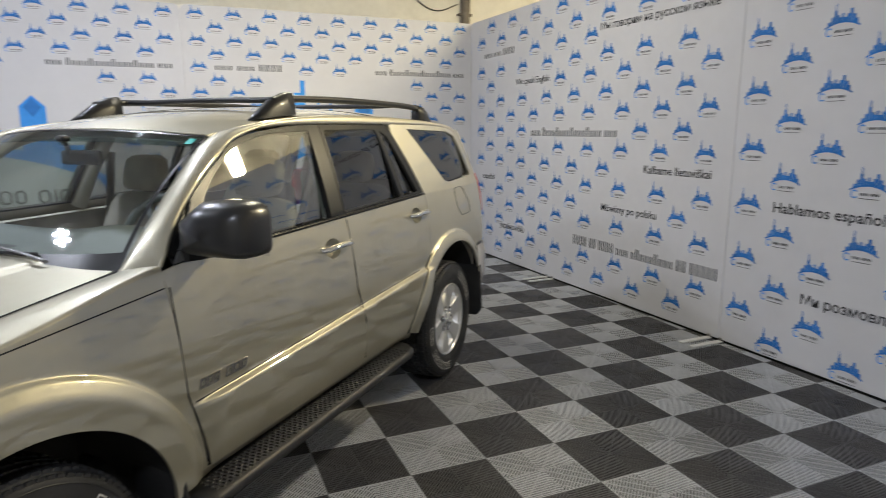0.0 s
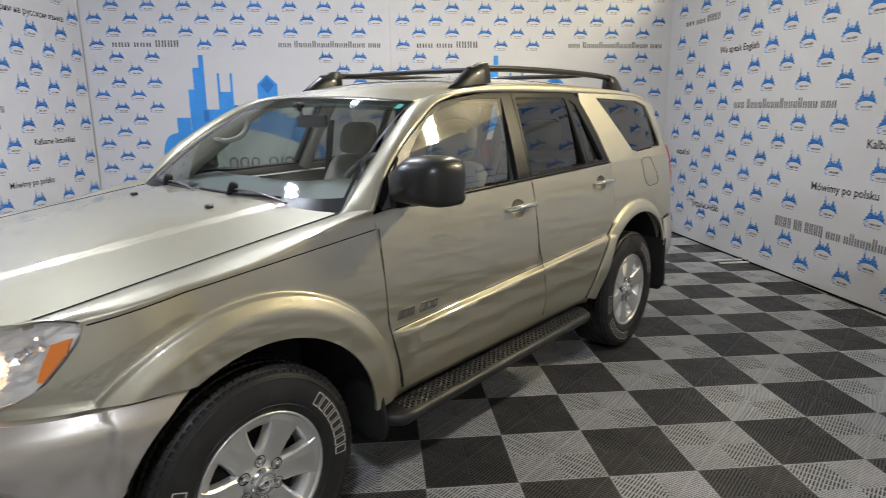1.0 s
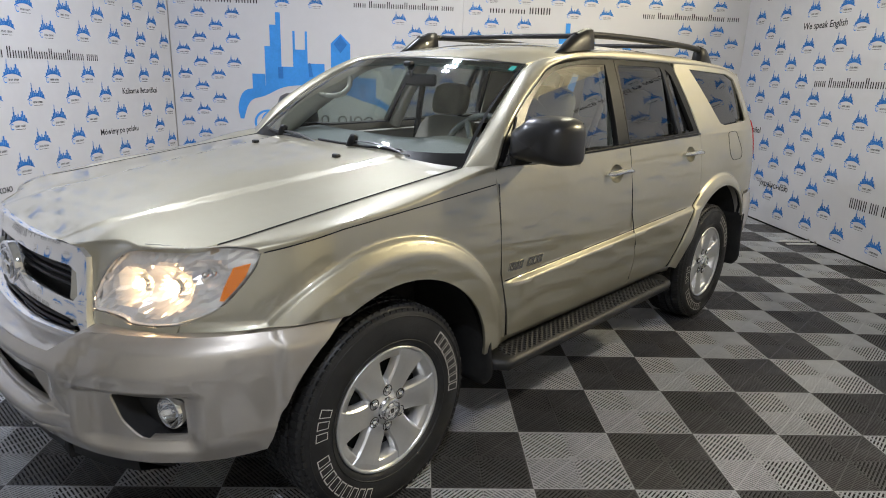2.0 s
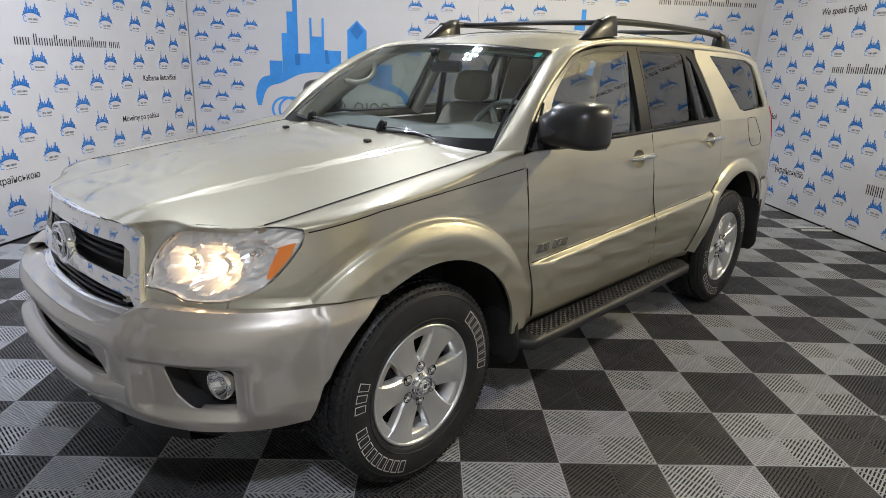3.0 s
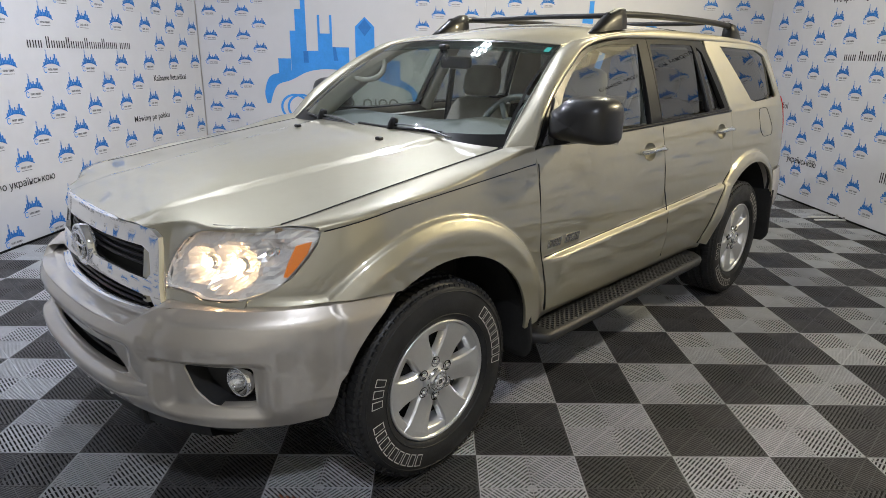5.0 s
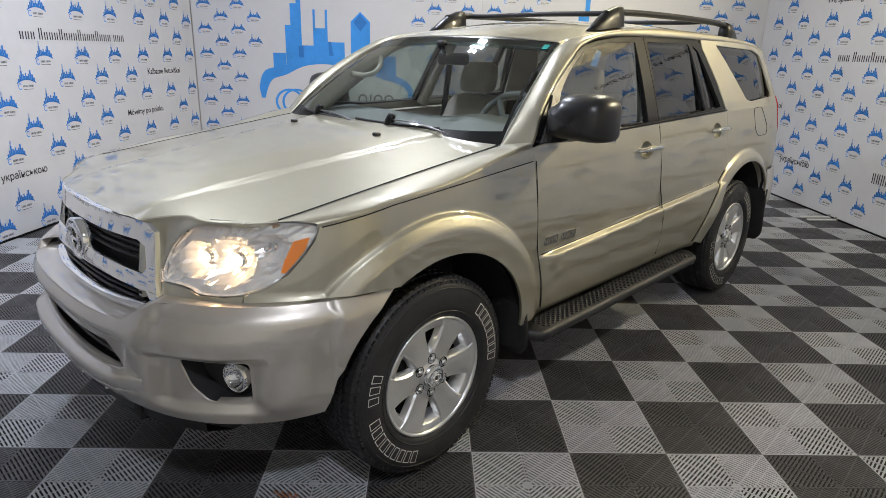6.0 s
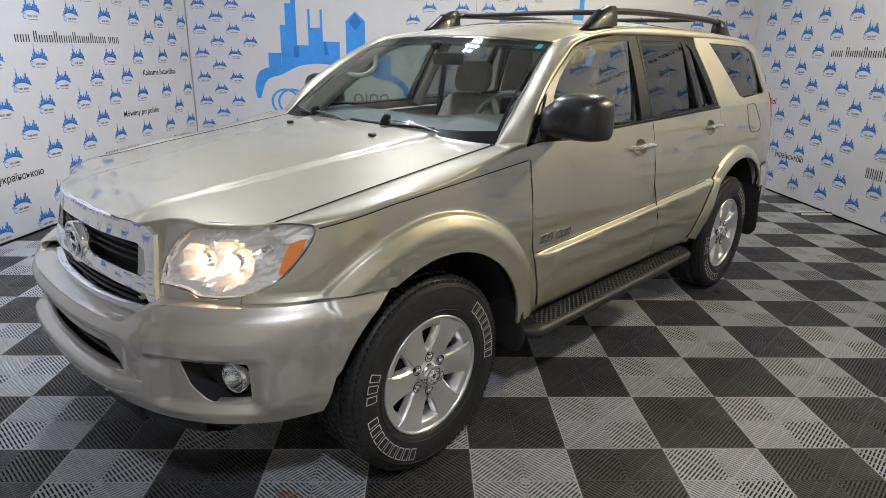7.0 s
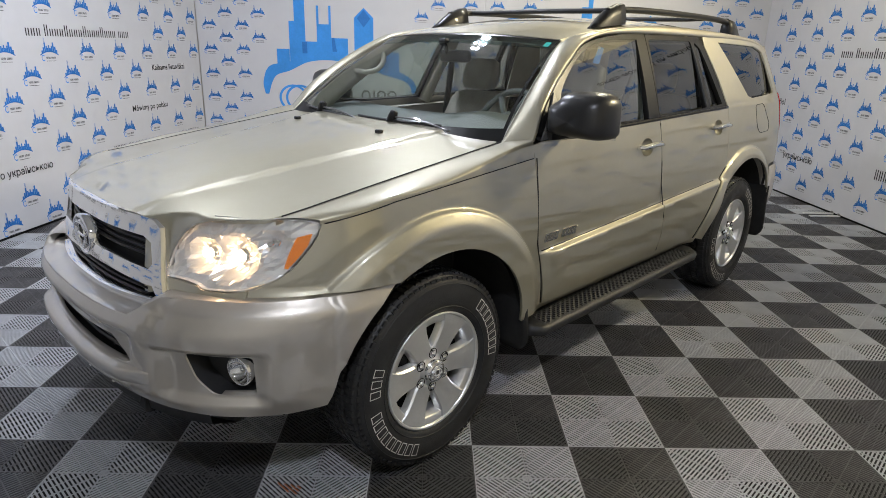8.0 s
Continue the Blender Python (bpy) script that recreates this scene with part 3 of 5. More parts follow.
loft("air_dam", rows, BLACK_PLASTIC, front_bumper)
for y in (0.16, 0.33, -0.16, -0.33):
    p = bumper(math.copysign(_w(y, 0.47), y), 0.47)
    loft("bolt", lathe_rows([(0.006, -0.01), (0.006, 0.003), (0.001, 0.005)], 10, Matrix.Translation(p) @ Matrix.Rotation(radians(-90), 4, "Z")), FRAME, front_bumper, closed=True)
for s in (1, -1):
    surf = lambda w, z, s=s: Vector((bumper(w, z).x, bumper(w, z).y * s, z))
    fog = skin("fog_lamp_housing", surf, FOG, BLACK_PLASTIC, front_bumper, step=0.02, mirror=False, lift=-0.075, thick=0.002)[0]
    ring = dense(FOG, 0.008)
    loft("fog_lamp_wall", [[surf(a, b) + Vector((-0.0285, -0.009 * s, 0)) * 0.2 for a, b in ring + ring[:1]], [surf(a, b) + Vector((-0.07, -0.025 * s, 0)) for a, b in ring + ring[:1]]], BLACK_PLASTIC, fog)
    c = surf(_w(0.745, 0.570), 0.570)
    m = Matrix.Translation(c + Vector((-0.040, -0.014 * s, 0))) @ Matrix.Rotation(radians(14 * s), 4, "Z") @ Matrix.Scale(0.90, 4)
    turn = m @ Matrix.Rotation(radians(-90), 4, "Z")
    loft("fog_lamp", lathe_rows([(0.054, -0.03), (0.056, 0.010), (0.050, 0.014), (0.047, 0.004), (0.03, -0.02), (0.004, -0.03)], 32, turn), CHROME, fog, closed=True)
    loft("fog_lamp_lens", lathe_rows([(0.050, 0.012), (0.035, 0.020), (0.018, 0.024), (0.001, 0.025)], 32, turn), LENS, fog, closed=True)[0].visible_shadow = False
    loft("bulb", lathe_rows([(0.001, 0.0), (0.010, -0.004), (0.010, -0.02), (0.001, -0.024)], 12, turn), CHROME, fog, closed=True)

# grille
def grille(y, z):
    p = front(y, z)
    return Vector((p.x + 0.028 + 0.012 * sm(0.45, 0.15, abs(y)), y, z))


def sym(half):
    return half + [(-a, b) for a, b in reversed(half) if a > 1e-6]


wide = 1.07
outer = [(0.0, 1.030), (0.20, 1.029), (0.36, 1.026), (0.405, 1.020), (0.432, 0.998), (0.445, 0.90), (0.472, 0.80), (0.484, 0.765), (0.478, 0.752), (0.445, 0.748), (0.25, 0.742), (0.0, 0.740)]
up = [(0.0, 0.968), (0.20, 0.967), (0.365, 0.963), (0.398, 0.947), (0.414, 0.882), (0.402, 0.864), (0.20, 0.877), (0.0, 0.884)]
low = [(0.0, 0.838), (0.20, 0.834), (0.405, 0.814), (0.426, 0.815), (0.448, 0.786), (0.442, 0.770), (0.25, 0.765), (0.0, 0.762)]
outer, up, low = ([(y * wide, z) for y, z in ring] for ring in (outer, up, low))
grille_ob = skin("grille", grille, sym(outer), CHROME, car, holes=[sym(up), sym(low)], step=0.025, thick=0.05, mirror=False, label="chrome grille surround", edge=0.012)[0]
skin("grille_backing", grille, sym([(0.0, 1.0), (0.40, 1.0), (0.44, 0.78), (0.0, 0.76)]), DARK, grille_ob, step=0.06, thick=0.002, mirror=False, lift=-0.06)
for z in (0.905, 0.925, 0.945, 0.782, 0.800, 0.818):
    tube("slat", [grille(y, z - 0.01 * (abs(y) / 0.4) ** 2) + Vector((-0.03, 0, 0)) for y in np.linspace(-0.40, 0.40, 25)], 0.006, BLACK_GLOSS, grille_ob, 6)
# round badge: plain chrome rings on a raised boss
bc = grille(0, 0.893)
turn = Matrix.Translation((bc.x, 0, 0.893)) @ Matrix.Rotation(radians(-90), 4, "Z") @ Matrix.Diagonal((1.22, 1, 0.98, 1))
badge = loft("badge", lathe_rows([(0.072, -0.02), (0.075, 0.008), (0.071, 0.013), (0.063, 0.013), (0.060, 0.005), (0.001, 0.006)], 40, turn), CHROME, grille_ob, closed=True)[0]
for rx, rz, dz in ((0.55, 0.92, 0.0), (0.95, 0.42, 0.020)):
    ring = [turn @ Vector((0.054 * rx * math.cos(a), 0.009, 0.054 * rz * math.sin(a) + dz)) for a in np.linspace(0, 2 * math.pi, 33)]
    tube("badge_ring", ring, 0.0065, CHROME, badge, 8)
skin("badge_field", lambda y, z: Vector((bc.x + 0.0065, y, z)), [(0.068 * math.cos(a), 0.893 + 0.056 * math.sin(a)) for a in np.linspace(0, 2 * math.pi, 28)[:-1]], BLACK_GLOSS, badge, step=0.03, mirror=False, thick=0.001)

# strip between headlight and bumper, and grille to headlight filler
skin("headlight_filler", front, [(0.470, 0.772), (0.60, 0.775), (0.735, 0.782), (0.737, 0.834), (0.685, 0.823), (0.617, 0.822), (0.587, 0.834), (0.535, 0.841), (0.480, 0.842)], PAINT, car, step=0.02)
rows = []
for y in np.linspace(0.385, 0.680, 44):
    ex, cut = hood_edge(y), hood_cut(y) + 0.006
    lowz = float(np.interp(y, (0.385, 0.470, 0.476, 0.481, 0.499, 0.530, 0.560, 0.589, 0.625, 0.68), (0.77, 0.80, 0.872, 0.907, 0.949, 0.992, 1.017, 1.030, 1.038, 1.045)))
    tip = hood(ex, y)
    a = hood(ex - cut, y) + Vector((0, 0, 0.0012))
    drop = min(0.07, max(0.004, tip.z - lowz))
    c = front(y, tip.z - drop) + Vector((0.001, 0, 0))
    c.x = max(c.x, ex - 0.002)
    k = Vector((max(ex, c.x), y, tip.z))
    b1, b2 = a.lerp(k, 0.50), c.lerp(k, 0.30)
    row = [a * (1 - t) ** 3 + b1 * (3 * t * (1 - t) ** 2) + b2 * (3 * t * t * (1 - t)) + c * t ** 3 for t in np.linspace(0, 1, 11)]
    row += [front(y, c.z + (min(lowz, c.z - 0.002) - c.z) * q / 6) + Vector((0.001 + (c.x - front(y, c.z).x) * (1 - q / 6), 0, 0)) for q in range(1, 7)]
    rows.append(row)
loft("nose_corner", rows, PAINT, car, mirror=True)

# headlights
HL = [(0.483, 0.846), (0.476, 0.875), (0.481, 0.909), (0.499, 0.952), (0.530, 0.995), (0.560, 1.020), (0.589, 1.033), (0.624, 1.040), (0.666, 1.046), (0.712, 1.049), (0.761, 1.051), (0.805, 1.050), (0.833, 1.044), (0.847, 1.031), (0.841, 0.994), (0.828, 0.949), (0.803, 0.892), (0.780, 0.860), (0.741, 0.838), (0.685, 0.827), (0.617, 0.826), (0.588, 0.838), (0.535, 0.845)]
HL = [(y, min(z, hood(front(y, min(z, 1.03)).x, y).z + 0.003)) for y, z in HL]
HL = [(p.x, p.y) for p in spline([(a, b, 0) for a, b in HL], 3, True)]


LAMPS = ((0.662, 0.918, 0.078, 0.075), (0.572, 0.922, 0.060, 0.060), (0.755, 0.968, 0.050, 0.040))


def reflector_depth(y, z):
    """How far the mirror lies behind the lens: three bowls in one shell."""
    d = 0.022
    for cy, cz, r, deep in LAMPS:
        d = max(d, 0.016 + deep * (1 - ((y - cy) ** 2 + (z - cz) ** 2) / (r * r)))
    return d


for s in (1, -1):
    surf = lambda y, z, s=s: Vector((front(y, z).x, y * s, z))
    lens = skin("headlight", surf, HL, LENS, car, step=0.02, thick=0.006, mirror=False, label="clear headlight with lit warm bulb and amber corner", lift=0.003)[0]
    lens.visible_shadow = False
    ring = dense(HL, 0.012)
    back = [surf(a, b) + Vector((-0.100 - 0.02 * (a - 0.48), -0.050 * s, 0)) for a, b in ring]
    loft("headlight_wall", [[surf(a, b) + Vector((-0.004, -0.003 * s, 0)) for a, b in ring] + [surf(*ring[0]) + Vector((-0.004, -0.003 * s, 0))], back + back[:1]], REFLECT, lens)
    mid = sum(back, Vector()) / len(back)
    pydata("headlight_back", back + [mid], [(i, (i + 1) % len(back), len(back)) for i in range(len(back))], REFLECT, lens, smooth=True)
    # faceted mirror shell
    rng = random.Random(5)
    ys, zs = np.arange(0.470, 0.850, 0.0125), np.arange(0.825, 1.055, 0.0125)
    verts = [surf(y, z) + Vector((-1, -0.55 * s * sm(0.55, 0.85, y), 0)) * (reflector_depth(y, z) + rng.uniform(-0.0022, 0.0022)) for y in ys for z in zs]
    nz = len(zs)
    ok = inside(np.repeat(ys, nz), np.tile(zs, len(ys)), HL)
    faces = []
    for i in range(len(ys) - 1):
        for j in range(nz - 1):
            q = (i * nz + j, (i + 1) * nz + j, (i + 1) * nz + j + 1, i * nz + j + 1)
            if any(ok[k] for k in q):
                faces.append(q if s == 1 else q[::-1])
    pydata("reflector", verts, faces, REFLECT, lens)
    for k, (cy, cz, r, deep) in enumerate(LAMPS):
        c = surf(cy, cz) + Vector((-deep * 0.62, -0.35 * deep * s * sm(0.55, 0.85, cy), 0))
        q = Matrix.Translation(c) @ Matrix.Rotation(radians(-90 + 14 * s), 4, "Z")
        loft("bulb", lathe_rows([(0.001, 0.014), (0.009, 0.009), (0.010, -0.012), (0.001, -0.02)], 14, q), BULB if k < 2 else CHROME, lens, closed=True)
        loft("bulb_collar", lathe_rows([(r * 0.32, -0.030), (r * 0.34, -0.018), (r * 0.26, -0.016)], 18, q), CHROME, lens, closed=True)
    skin("amber_corner", surf, [(0.812, 0.992), (0.838, 1.003), (0.833, 0.966), (0.819, 0.928), (0.804, 0.897), (0.796, 0.899), (0.801, 0.940)], AMBER, lens, step=0.015, thick=0.02, mirror=False, lift=-0.010)
    tube("lens_rim", [surf(a, b) + Vector((0.002, 0.002 * s, 0)) for a, b in ring + ring[:1]], 0.0035, LENS, lens, 6)
for s in (1, -1):
    for cy, cz, w in ((0.664, 0.918, 0.095), (0.574, 0.922, 0.075)):
        glow = bpy.data.lights.new("headlight_bulb", "POINT")
        glow.energy, glow.color, glow.shadow_soft_size = w, (1.0, 0.58, 0.31), 0.010
        ob = new("headlight_bulb", glow)
        ob.location = car.matrix_world @ Vector((front(cy, cz).x - 0.018, (cy + 0.004) * s, cz))

# side windows and their black frames
WIN_F = spline([(-0.735, 0, 1.250), (-0.80, 0, 1.375), (-0.93, 0, 1.480), (-1.09, 0, 1.563), (-1.30, 0, 1.606), (-1.60, 0, 1.618)], 5)
WIN_F = [(p.x, p.z) for p in WIN_F] + [(-1.508, 1.236), (-1.10, 1.228)]
WIN_R = rounded([(-1.725, 1.622), (-2.225, 1.624), (-2.235, 1.60), (-2.215, 1.260), (-1.625, 1.244)], 0.02, 3)
WIN_V = rounded([(-2.275, 1.618), (-2.335, 1.585), (-2.435, 1.270), (-2.258, 1.262)], 0.012, 3)
fr = [(p.x, p.z) for p in spline([(-0.590, 0, 1.235), (-0.658, 0, 1.316), (-0.79, 0, 1.420), (-0.95, 0, 1.512), (-1.12, 0, 1.592), (-1.45, 0, 1.637), (-1.700, 0, 1.646)], 6)]
frame_f = fr + [(-1.612, 1.222)] + [(x, belt(x) + 0.006) for x in np.linspace(-1.60, -0.62, 10)]
skin("window_frame", side, frame_f, TRIM, car, holes=[WIN_F], step=0.03, thick=0.03, lift=-0.004)
frame_r = [(-1.706, 1.646), (-2.36, 1.652), (-2.395, 1.628), (-2.497, 1.262), (-2.49, 1.248)] + [(x, belt(x) + 0.006) for x in np.linspace(-2.45, -1.619, 8)]
skin("window_frame", side, frame_r, TRIM, car, holes=[WIN_R, WIN_V], step=0.03, thick=0.03, lift=-0.004)
for nm, poly, mat in (("front_side_window", WIN_F, SIDE_GLASS), ("rear_side_window", WIN_R, TINT), ("vent_window", WIN_V, TINT)):
    for ob in skin(nm, glazing, poly, mat, car, step=0.06, thick=0.004, lift=-0.002):
        ob.visible_shadow = False
# bright sill along the windows
for s in (1, -1):
    tube("belt_moulding", [Vector((x, (side(x, belt(x) + 0.004).y + 0.003) * s, belt(x) + 0.006)) for x in np.linspace(-0.66, -2.49, 40)], 0.0075, TRIM, car, 6)
    tube("pillar_post", [Vector((x, (side(x, z).y - 0.05) * s, z)) for x, z in ((-1.57, 1.20), (-1.62, 1.42), (-1.68, 1.63))], 0.04, CABIN, car, 8)

# crease line, lower moulding lip and fuel flap seams
def seam(name, pts, r=0.0025, mat=DARK):
    for s in (1, -1):
        tube(name, [Vector((side(x, z).x, (side(x, z).y + 0.0005) * s, z)) for x, z in pts], r, mat, car, 5)


seam("door_seam", [(-0.549, 1.14), (-0.551, 1.0), (-0.5665, 0.78), (-0.604, 0.66), (-0.663, 0.48)], 0.0028)
seam("door_seam", [(-1.6135, 1.21), (-1.6255, 1.0), (-1.6355, 0.89), (-1.6635, 0.72), (-1.7235, 0.50)], 0.0028)
seam("fender_seam", [(x, crease_z(x)) for x in np.linspace(0.44, -0.53, 30)], 0.0022)
seam("door_groove", [(x, 0.740 + (-x - 0.55) * 0.047) for x in np.linspace(-0.60, -2.33, 60)], 0.0022)
flap = rounded([(-2.955, 1.240), (-3.10, 1.245), (-3.20, 1.11), (-3.19, 1.06), (-3.03, 1.055), (-2.975, 1.10)], 0.03, 4)
tube("fuel_flap_seam", [Vector((x, side(x, z).y + 0.0005, z)) for x, z in flap + flap[:1]], 0.0018, DARK, car, 5)

# door mirrors
for s in (1, -1):
    rows = []
    # rings from the front cap to the rear rim, over y (out) and z
    back = -0.105 if s == 1 else -0.33
    for k, (x, sc) in enumerate(((-0.470, 0.001), (-0.471, 0.20), (-0.474, 0.42), (-0.488, 0.68), (-0.510, 0.86), (-0.545, 0.97), (-0.59, 1.0), (-0.632, 0.985), (-0.648, 0.95), (-0.650, 0.90), (-0.635, 0.87))):
        ring = []
        for a in np.linspace(0, 2 * math.pi, 33)[:-1]:
            c, q = math.cos(a), math.sin(a)
            yy = math.copysign(abs(c) ** 0.55, c) * 0.134
            zz = math.copysign(abs(q) ** (0.55 if q > 0 else 0.34), q) * (0.097 + 0.004 * c - 0.085 * max(0, -c - 0.15) * max(0, q) - 0.012 * max(0, -q))
            ring.append(Vector((x + back - 0.05 * (yy + 0.13), (1.010 + yy * sc) * s, 1.306 + zz * sc - 0.015 * (1 - sc))))
        rows.append(ring)
    mir = loft("door_mirror", rows, SATIN_BLACK, car, closed=True, label="black gloss door mirror housing")[0]
    pydata("mirror_glass", [Vector((-0.640 + back - 0.05 * (y + 0.13), (1.010 + y) * s, 1.300 + z)) for y, z in ((-0.118, -0.078), (0.118, -0.082), (0.118, 0.082), (-0.118, 0.050))], [(0, 1, 2, 3)], CHROME, mir)
    loft("mirror_arm", [[Vector((x + dx + back, y * s, z + dz)) for dx, dz in ((0.05, 0.022), (0.05, -0.02), (-0.05, -0.026), (-0.06, 0.02))] for x, y, z in ((-0.600 - 0.5 * back, 0.86, 1.222), (-0.58, 0.91, 1.226), (-0.58, 0.96, 1.236), (-0.575, 1.00, 1.25))], BLACK_GLOSS, mir, closed=True, smooth=False)
    sail = [(-0.585, 1.205), (-0.685, 1.315), (-0.742, 1.385), (-0.765, 1.222)]
    skin("mirror_sail", lambda x, z, s=s: Vector((x, side(x, z).y * s, z)), sail, SAIL, mir, step=0.03, thick=0.01, lift=0.006, mirror=False)

# door handles: chrome pull over a scooped cup
for hx, hz in ((-1.485, 1.105), (-2.365, 1.142)):
    for s in (1, -1):
        base = side(hx, hz).y
        cup = []
        for r, d in ((1.0, 0.0015), (0.93, -0.004), (0.75, -0.016), (0.45, -0.024), (0.02, -0.027)):
            cup.append([Vector((hx + 0.02 + 0.062 * r * math.cos(a), (side(hx, hz + 0.045 * r * math.sin(a)).y + d) * s, hz - 0.004 + 0.045 * r * math.sin(a))) for a in np.linspace(0, 2 * math.pi, 29)[:-1]])
        h = loft("door_handle", tube_rows([Vector((hx + x, (base + o) * s, hz + 0.010 * math.cos(x * 14))) for x, o in ((0.108, -0.004), (0.105, 0.012), (0.09, 0.026), (0.05, 0.032), (0.0, 0.034), (-0.05, 0.031), (-0.09, 0.024), (-0.106, 0.010), (-0.109, -0.004))], 0.017, 12, 0.75), CHROME, car, closed=True, caps=True, label="chrome door handle")[0]
        loft("handle_cup", cup, PAINT, h, closed=True)
        loft("lock", lathe_rows([(0.011, 0.0), (0.011, 0.004), (0.001, 0.005)], 14, Matrix.Translation((hx - 0.125, (base) * s, hz + 0.005)) @ Matrix.Diagonal((1, s, 1, 1))), CHROME, h, closed=True)

# running boards
for s in (1, -1):
    rows = []
    X0, X1 = -0.545, -2.20
    for k in range(37):
        u = k / 36
        x = X0 + (X1 - X0) * u
        e = min(1.0, min(u * 2.2, 1 - u) / 0.055)
        out = 0.92 + 0.062 * math.sin(e * math.pi / 2) ** 0.7
        zt = 0.405 + 0.012 * u
        rows.append([Vector((x, 0.80 * s, zt + 0.005)), Vector((x, (out - 0.022) * s, zt)), Vector((x, (out - 0.006) * s, zt - 0.006)), Vector((x, out * s, zt - 0.022)), Vector((x, (out - 0.004) * s, zt - 0.042)), Vector((x, (out - 0.03) * s, zt - 0.052)), Vector((x, 0.80 * s, zt - 0.05))])
    board = loft("running_board", rows, STEP_PLASTIC, car, smooth=True, label="black grained plastic running board", closed=True, caps=True)[0]
    verts, faces = [], []
    for i in range(78):
        for j in range(4):
            x = X0 - 0.10 - i * 0.0187
            y = 0.860 + j * 0.026 + (0.013 if i % 2 else 0)
            z = 0.405 + 0.012 * (X0 - x) / (X0 - X1)
            o = len(verts)
            for dx, dy, dz in ((-0.0068, -0.009, 0), (0.0068, -0.009, 0), (0.0068, 0.009, 0), (-0.0068, 0.009, 0), (-0.004, -0.006, 0.004), (0.004, -0.006, 0.004), (0.004, 0.006, 0.004), (-0.004, 0.006, 0.004)):
                verts.append(Vector((x + dx, (y + dy) * s, z + dz + 0.001)))
            faces += [tuple(o + q for q in f) for f in ((4, 5, 6, 7), (0, 1, 5, 4), (1, 2, 6, 5), (2, 3, 7, 6), (3, 0, 4, 7))]
    tagged(pydata("tread_studs", verts, faces, STEP_PLASTIC, board), kind="stuff")
    for x in (-0.62, -1.28, -1.95):
        tube("bracket", [Vector((x, 0.55 * s, 0.42)), Vector((x, 0.72 * s, 0.36)), Vector((x, 0.86 * s, 0.35))], 0.02, DARK, board, 8)
    # sill below the doors
    rows = [[Vector((x, (side(x, 0.475).y - 0.006) * s, 0.475)), Vector((x, (side(x, 0.44).y - 0.012) * s, 0.44)), Vector((x, 0.82 * s, 0.405)), Vector((x, 0.70 * s, 0.40))] for x in np.linspace(-0.53, -2.24, 20)]
    loft("sill", rows, PAINT, car)
    # mud flaps
    for fx, fy, low in ((-0.500, 0.822, 0.29), (-WB - 0.475, 0.845, 0.275)):
        rows = []
        for z in np.linspace(low, 0.66, 12):
            half = 0.112 - 0.035 * sm(low + 0.05, low, z)
            x = fx - 0.035 * sm(0.60, low, z)
            rows.append([Vector((x + a, (fy + b * half) * s, z)) for a, b in ((0.0, -1.0), (0.010, -0.9), (0.014, 0.0), (0.010, 0.85), (0.0, 0.97), (-0.012, 1.0), (-0.018, 0.9), (-0.012, 0.0), (-0.014, -0.9))])
        loft("mud_flap", rows, LINER, car, closed=True, caps=True)

# side lettering as plain raised bars
for k, (x0, w) in enumerate(((-0.620, 0.026), (-0.652, 0.026), (-0.684, 0.026), (-0.745, 0.030), (-0.780, 0.034), (-0.820, 0.028))):
    x1 = x0 - w
    z = 0.792
    skin("side_badge", side, [(x0, z + 0.022), (x1, z + 0.022), (x1 + 0.008, z - 0.014), (x0 + 0.008, z - 0.014)], BADGE, car, holes=[[(x0 - 0.008, z + 0.014), (x1 + 0.008, z + 0.014), (x1 + 0.013, z - 0.005), (x0 - 0.003, z - 0.005)]], step=0.02, thick=0.005, lift=0.004)

# roof rails with feet and cross bars
for s in (1, -1):
    y = 0.565
    bar = [Vector((x, y * s, z)) for x, z in ((-1.52, 1.750), (-1.62, 1.762), (-1.9, 1.772), (-2.4, 1.776), (-2.9, 1.770), (-3.14, 1.752))]
    bar = spline(bar, 6)
    rail = tube("roof_rail", bar, 0.021, BLACK_GLOSS, car, 10, 0.85, "black roof rail with sloping feet")[0]
    rows = []
    for x, w, h in ((-1.365, 0.008, 0.004), (-1.42, 0.024, 0.026), (-1.47, 0.030, 0.054), (-1.53, 0.032, 0.086), (-1.60, 0.032, 0.104), (-1.66, 0.030, 0.106), (-1.665, 0.028, 0.05)):
        zb = roof(x, y).z - 0.012
        rows.append([Vector((x, (y + a * w) * s, zb + b * h + 0.012)) for a, b in ((1.25, 0), (1.1, 0.5), (0.7, 0.93), (0, 1.0), (-0.7, 0.93), (-1.1, 0.5), (-1.25, 0))])
    loft("rail_foot", rows, BLACK_GLOSS, rail, caps=True)
    rows = []
    for x, w, h in ((-3.05, 0.020, 0.03), (-3.055, 0.028, 0.106), (-3.14, 0.030, 0.102), (-3.20, 0.028, 0.078), (-3.26, 0.024, 0.036), (-3.32, 0.006, 0.004)):
        zb = roof(x, y).z - 0.012
        rows.append([Vector((x, (y + a * w) * s, zb + b * h + 0.012)) for a, b in ((1.25, 0), (1.1, 0.5), (0.7, 0.93), (0, 1.0), (-0.7, 0.93), (-1.1, 0.5), (-1.25, 0))])
    loft("rail_foot", rows, BLACK_GLOSS, rail, caps=True)
for x in (-1.72, -2.72):
    cross = spline([Vector((x, y, z)) for y, z in ((-0.56, 1.768), (-0.40, 1.765), (0.0, 1.770), (0.40, 1.765), (0.56, 1.768))], 5)
    tube("cross_bar", cross, 0.010, BLACK_GLOSS, car, 8, 1.4)

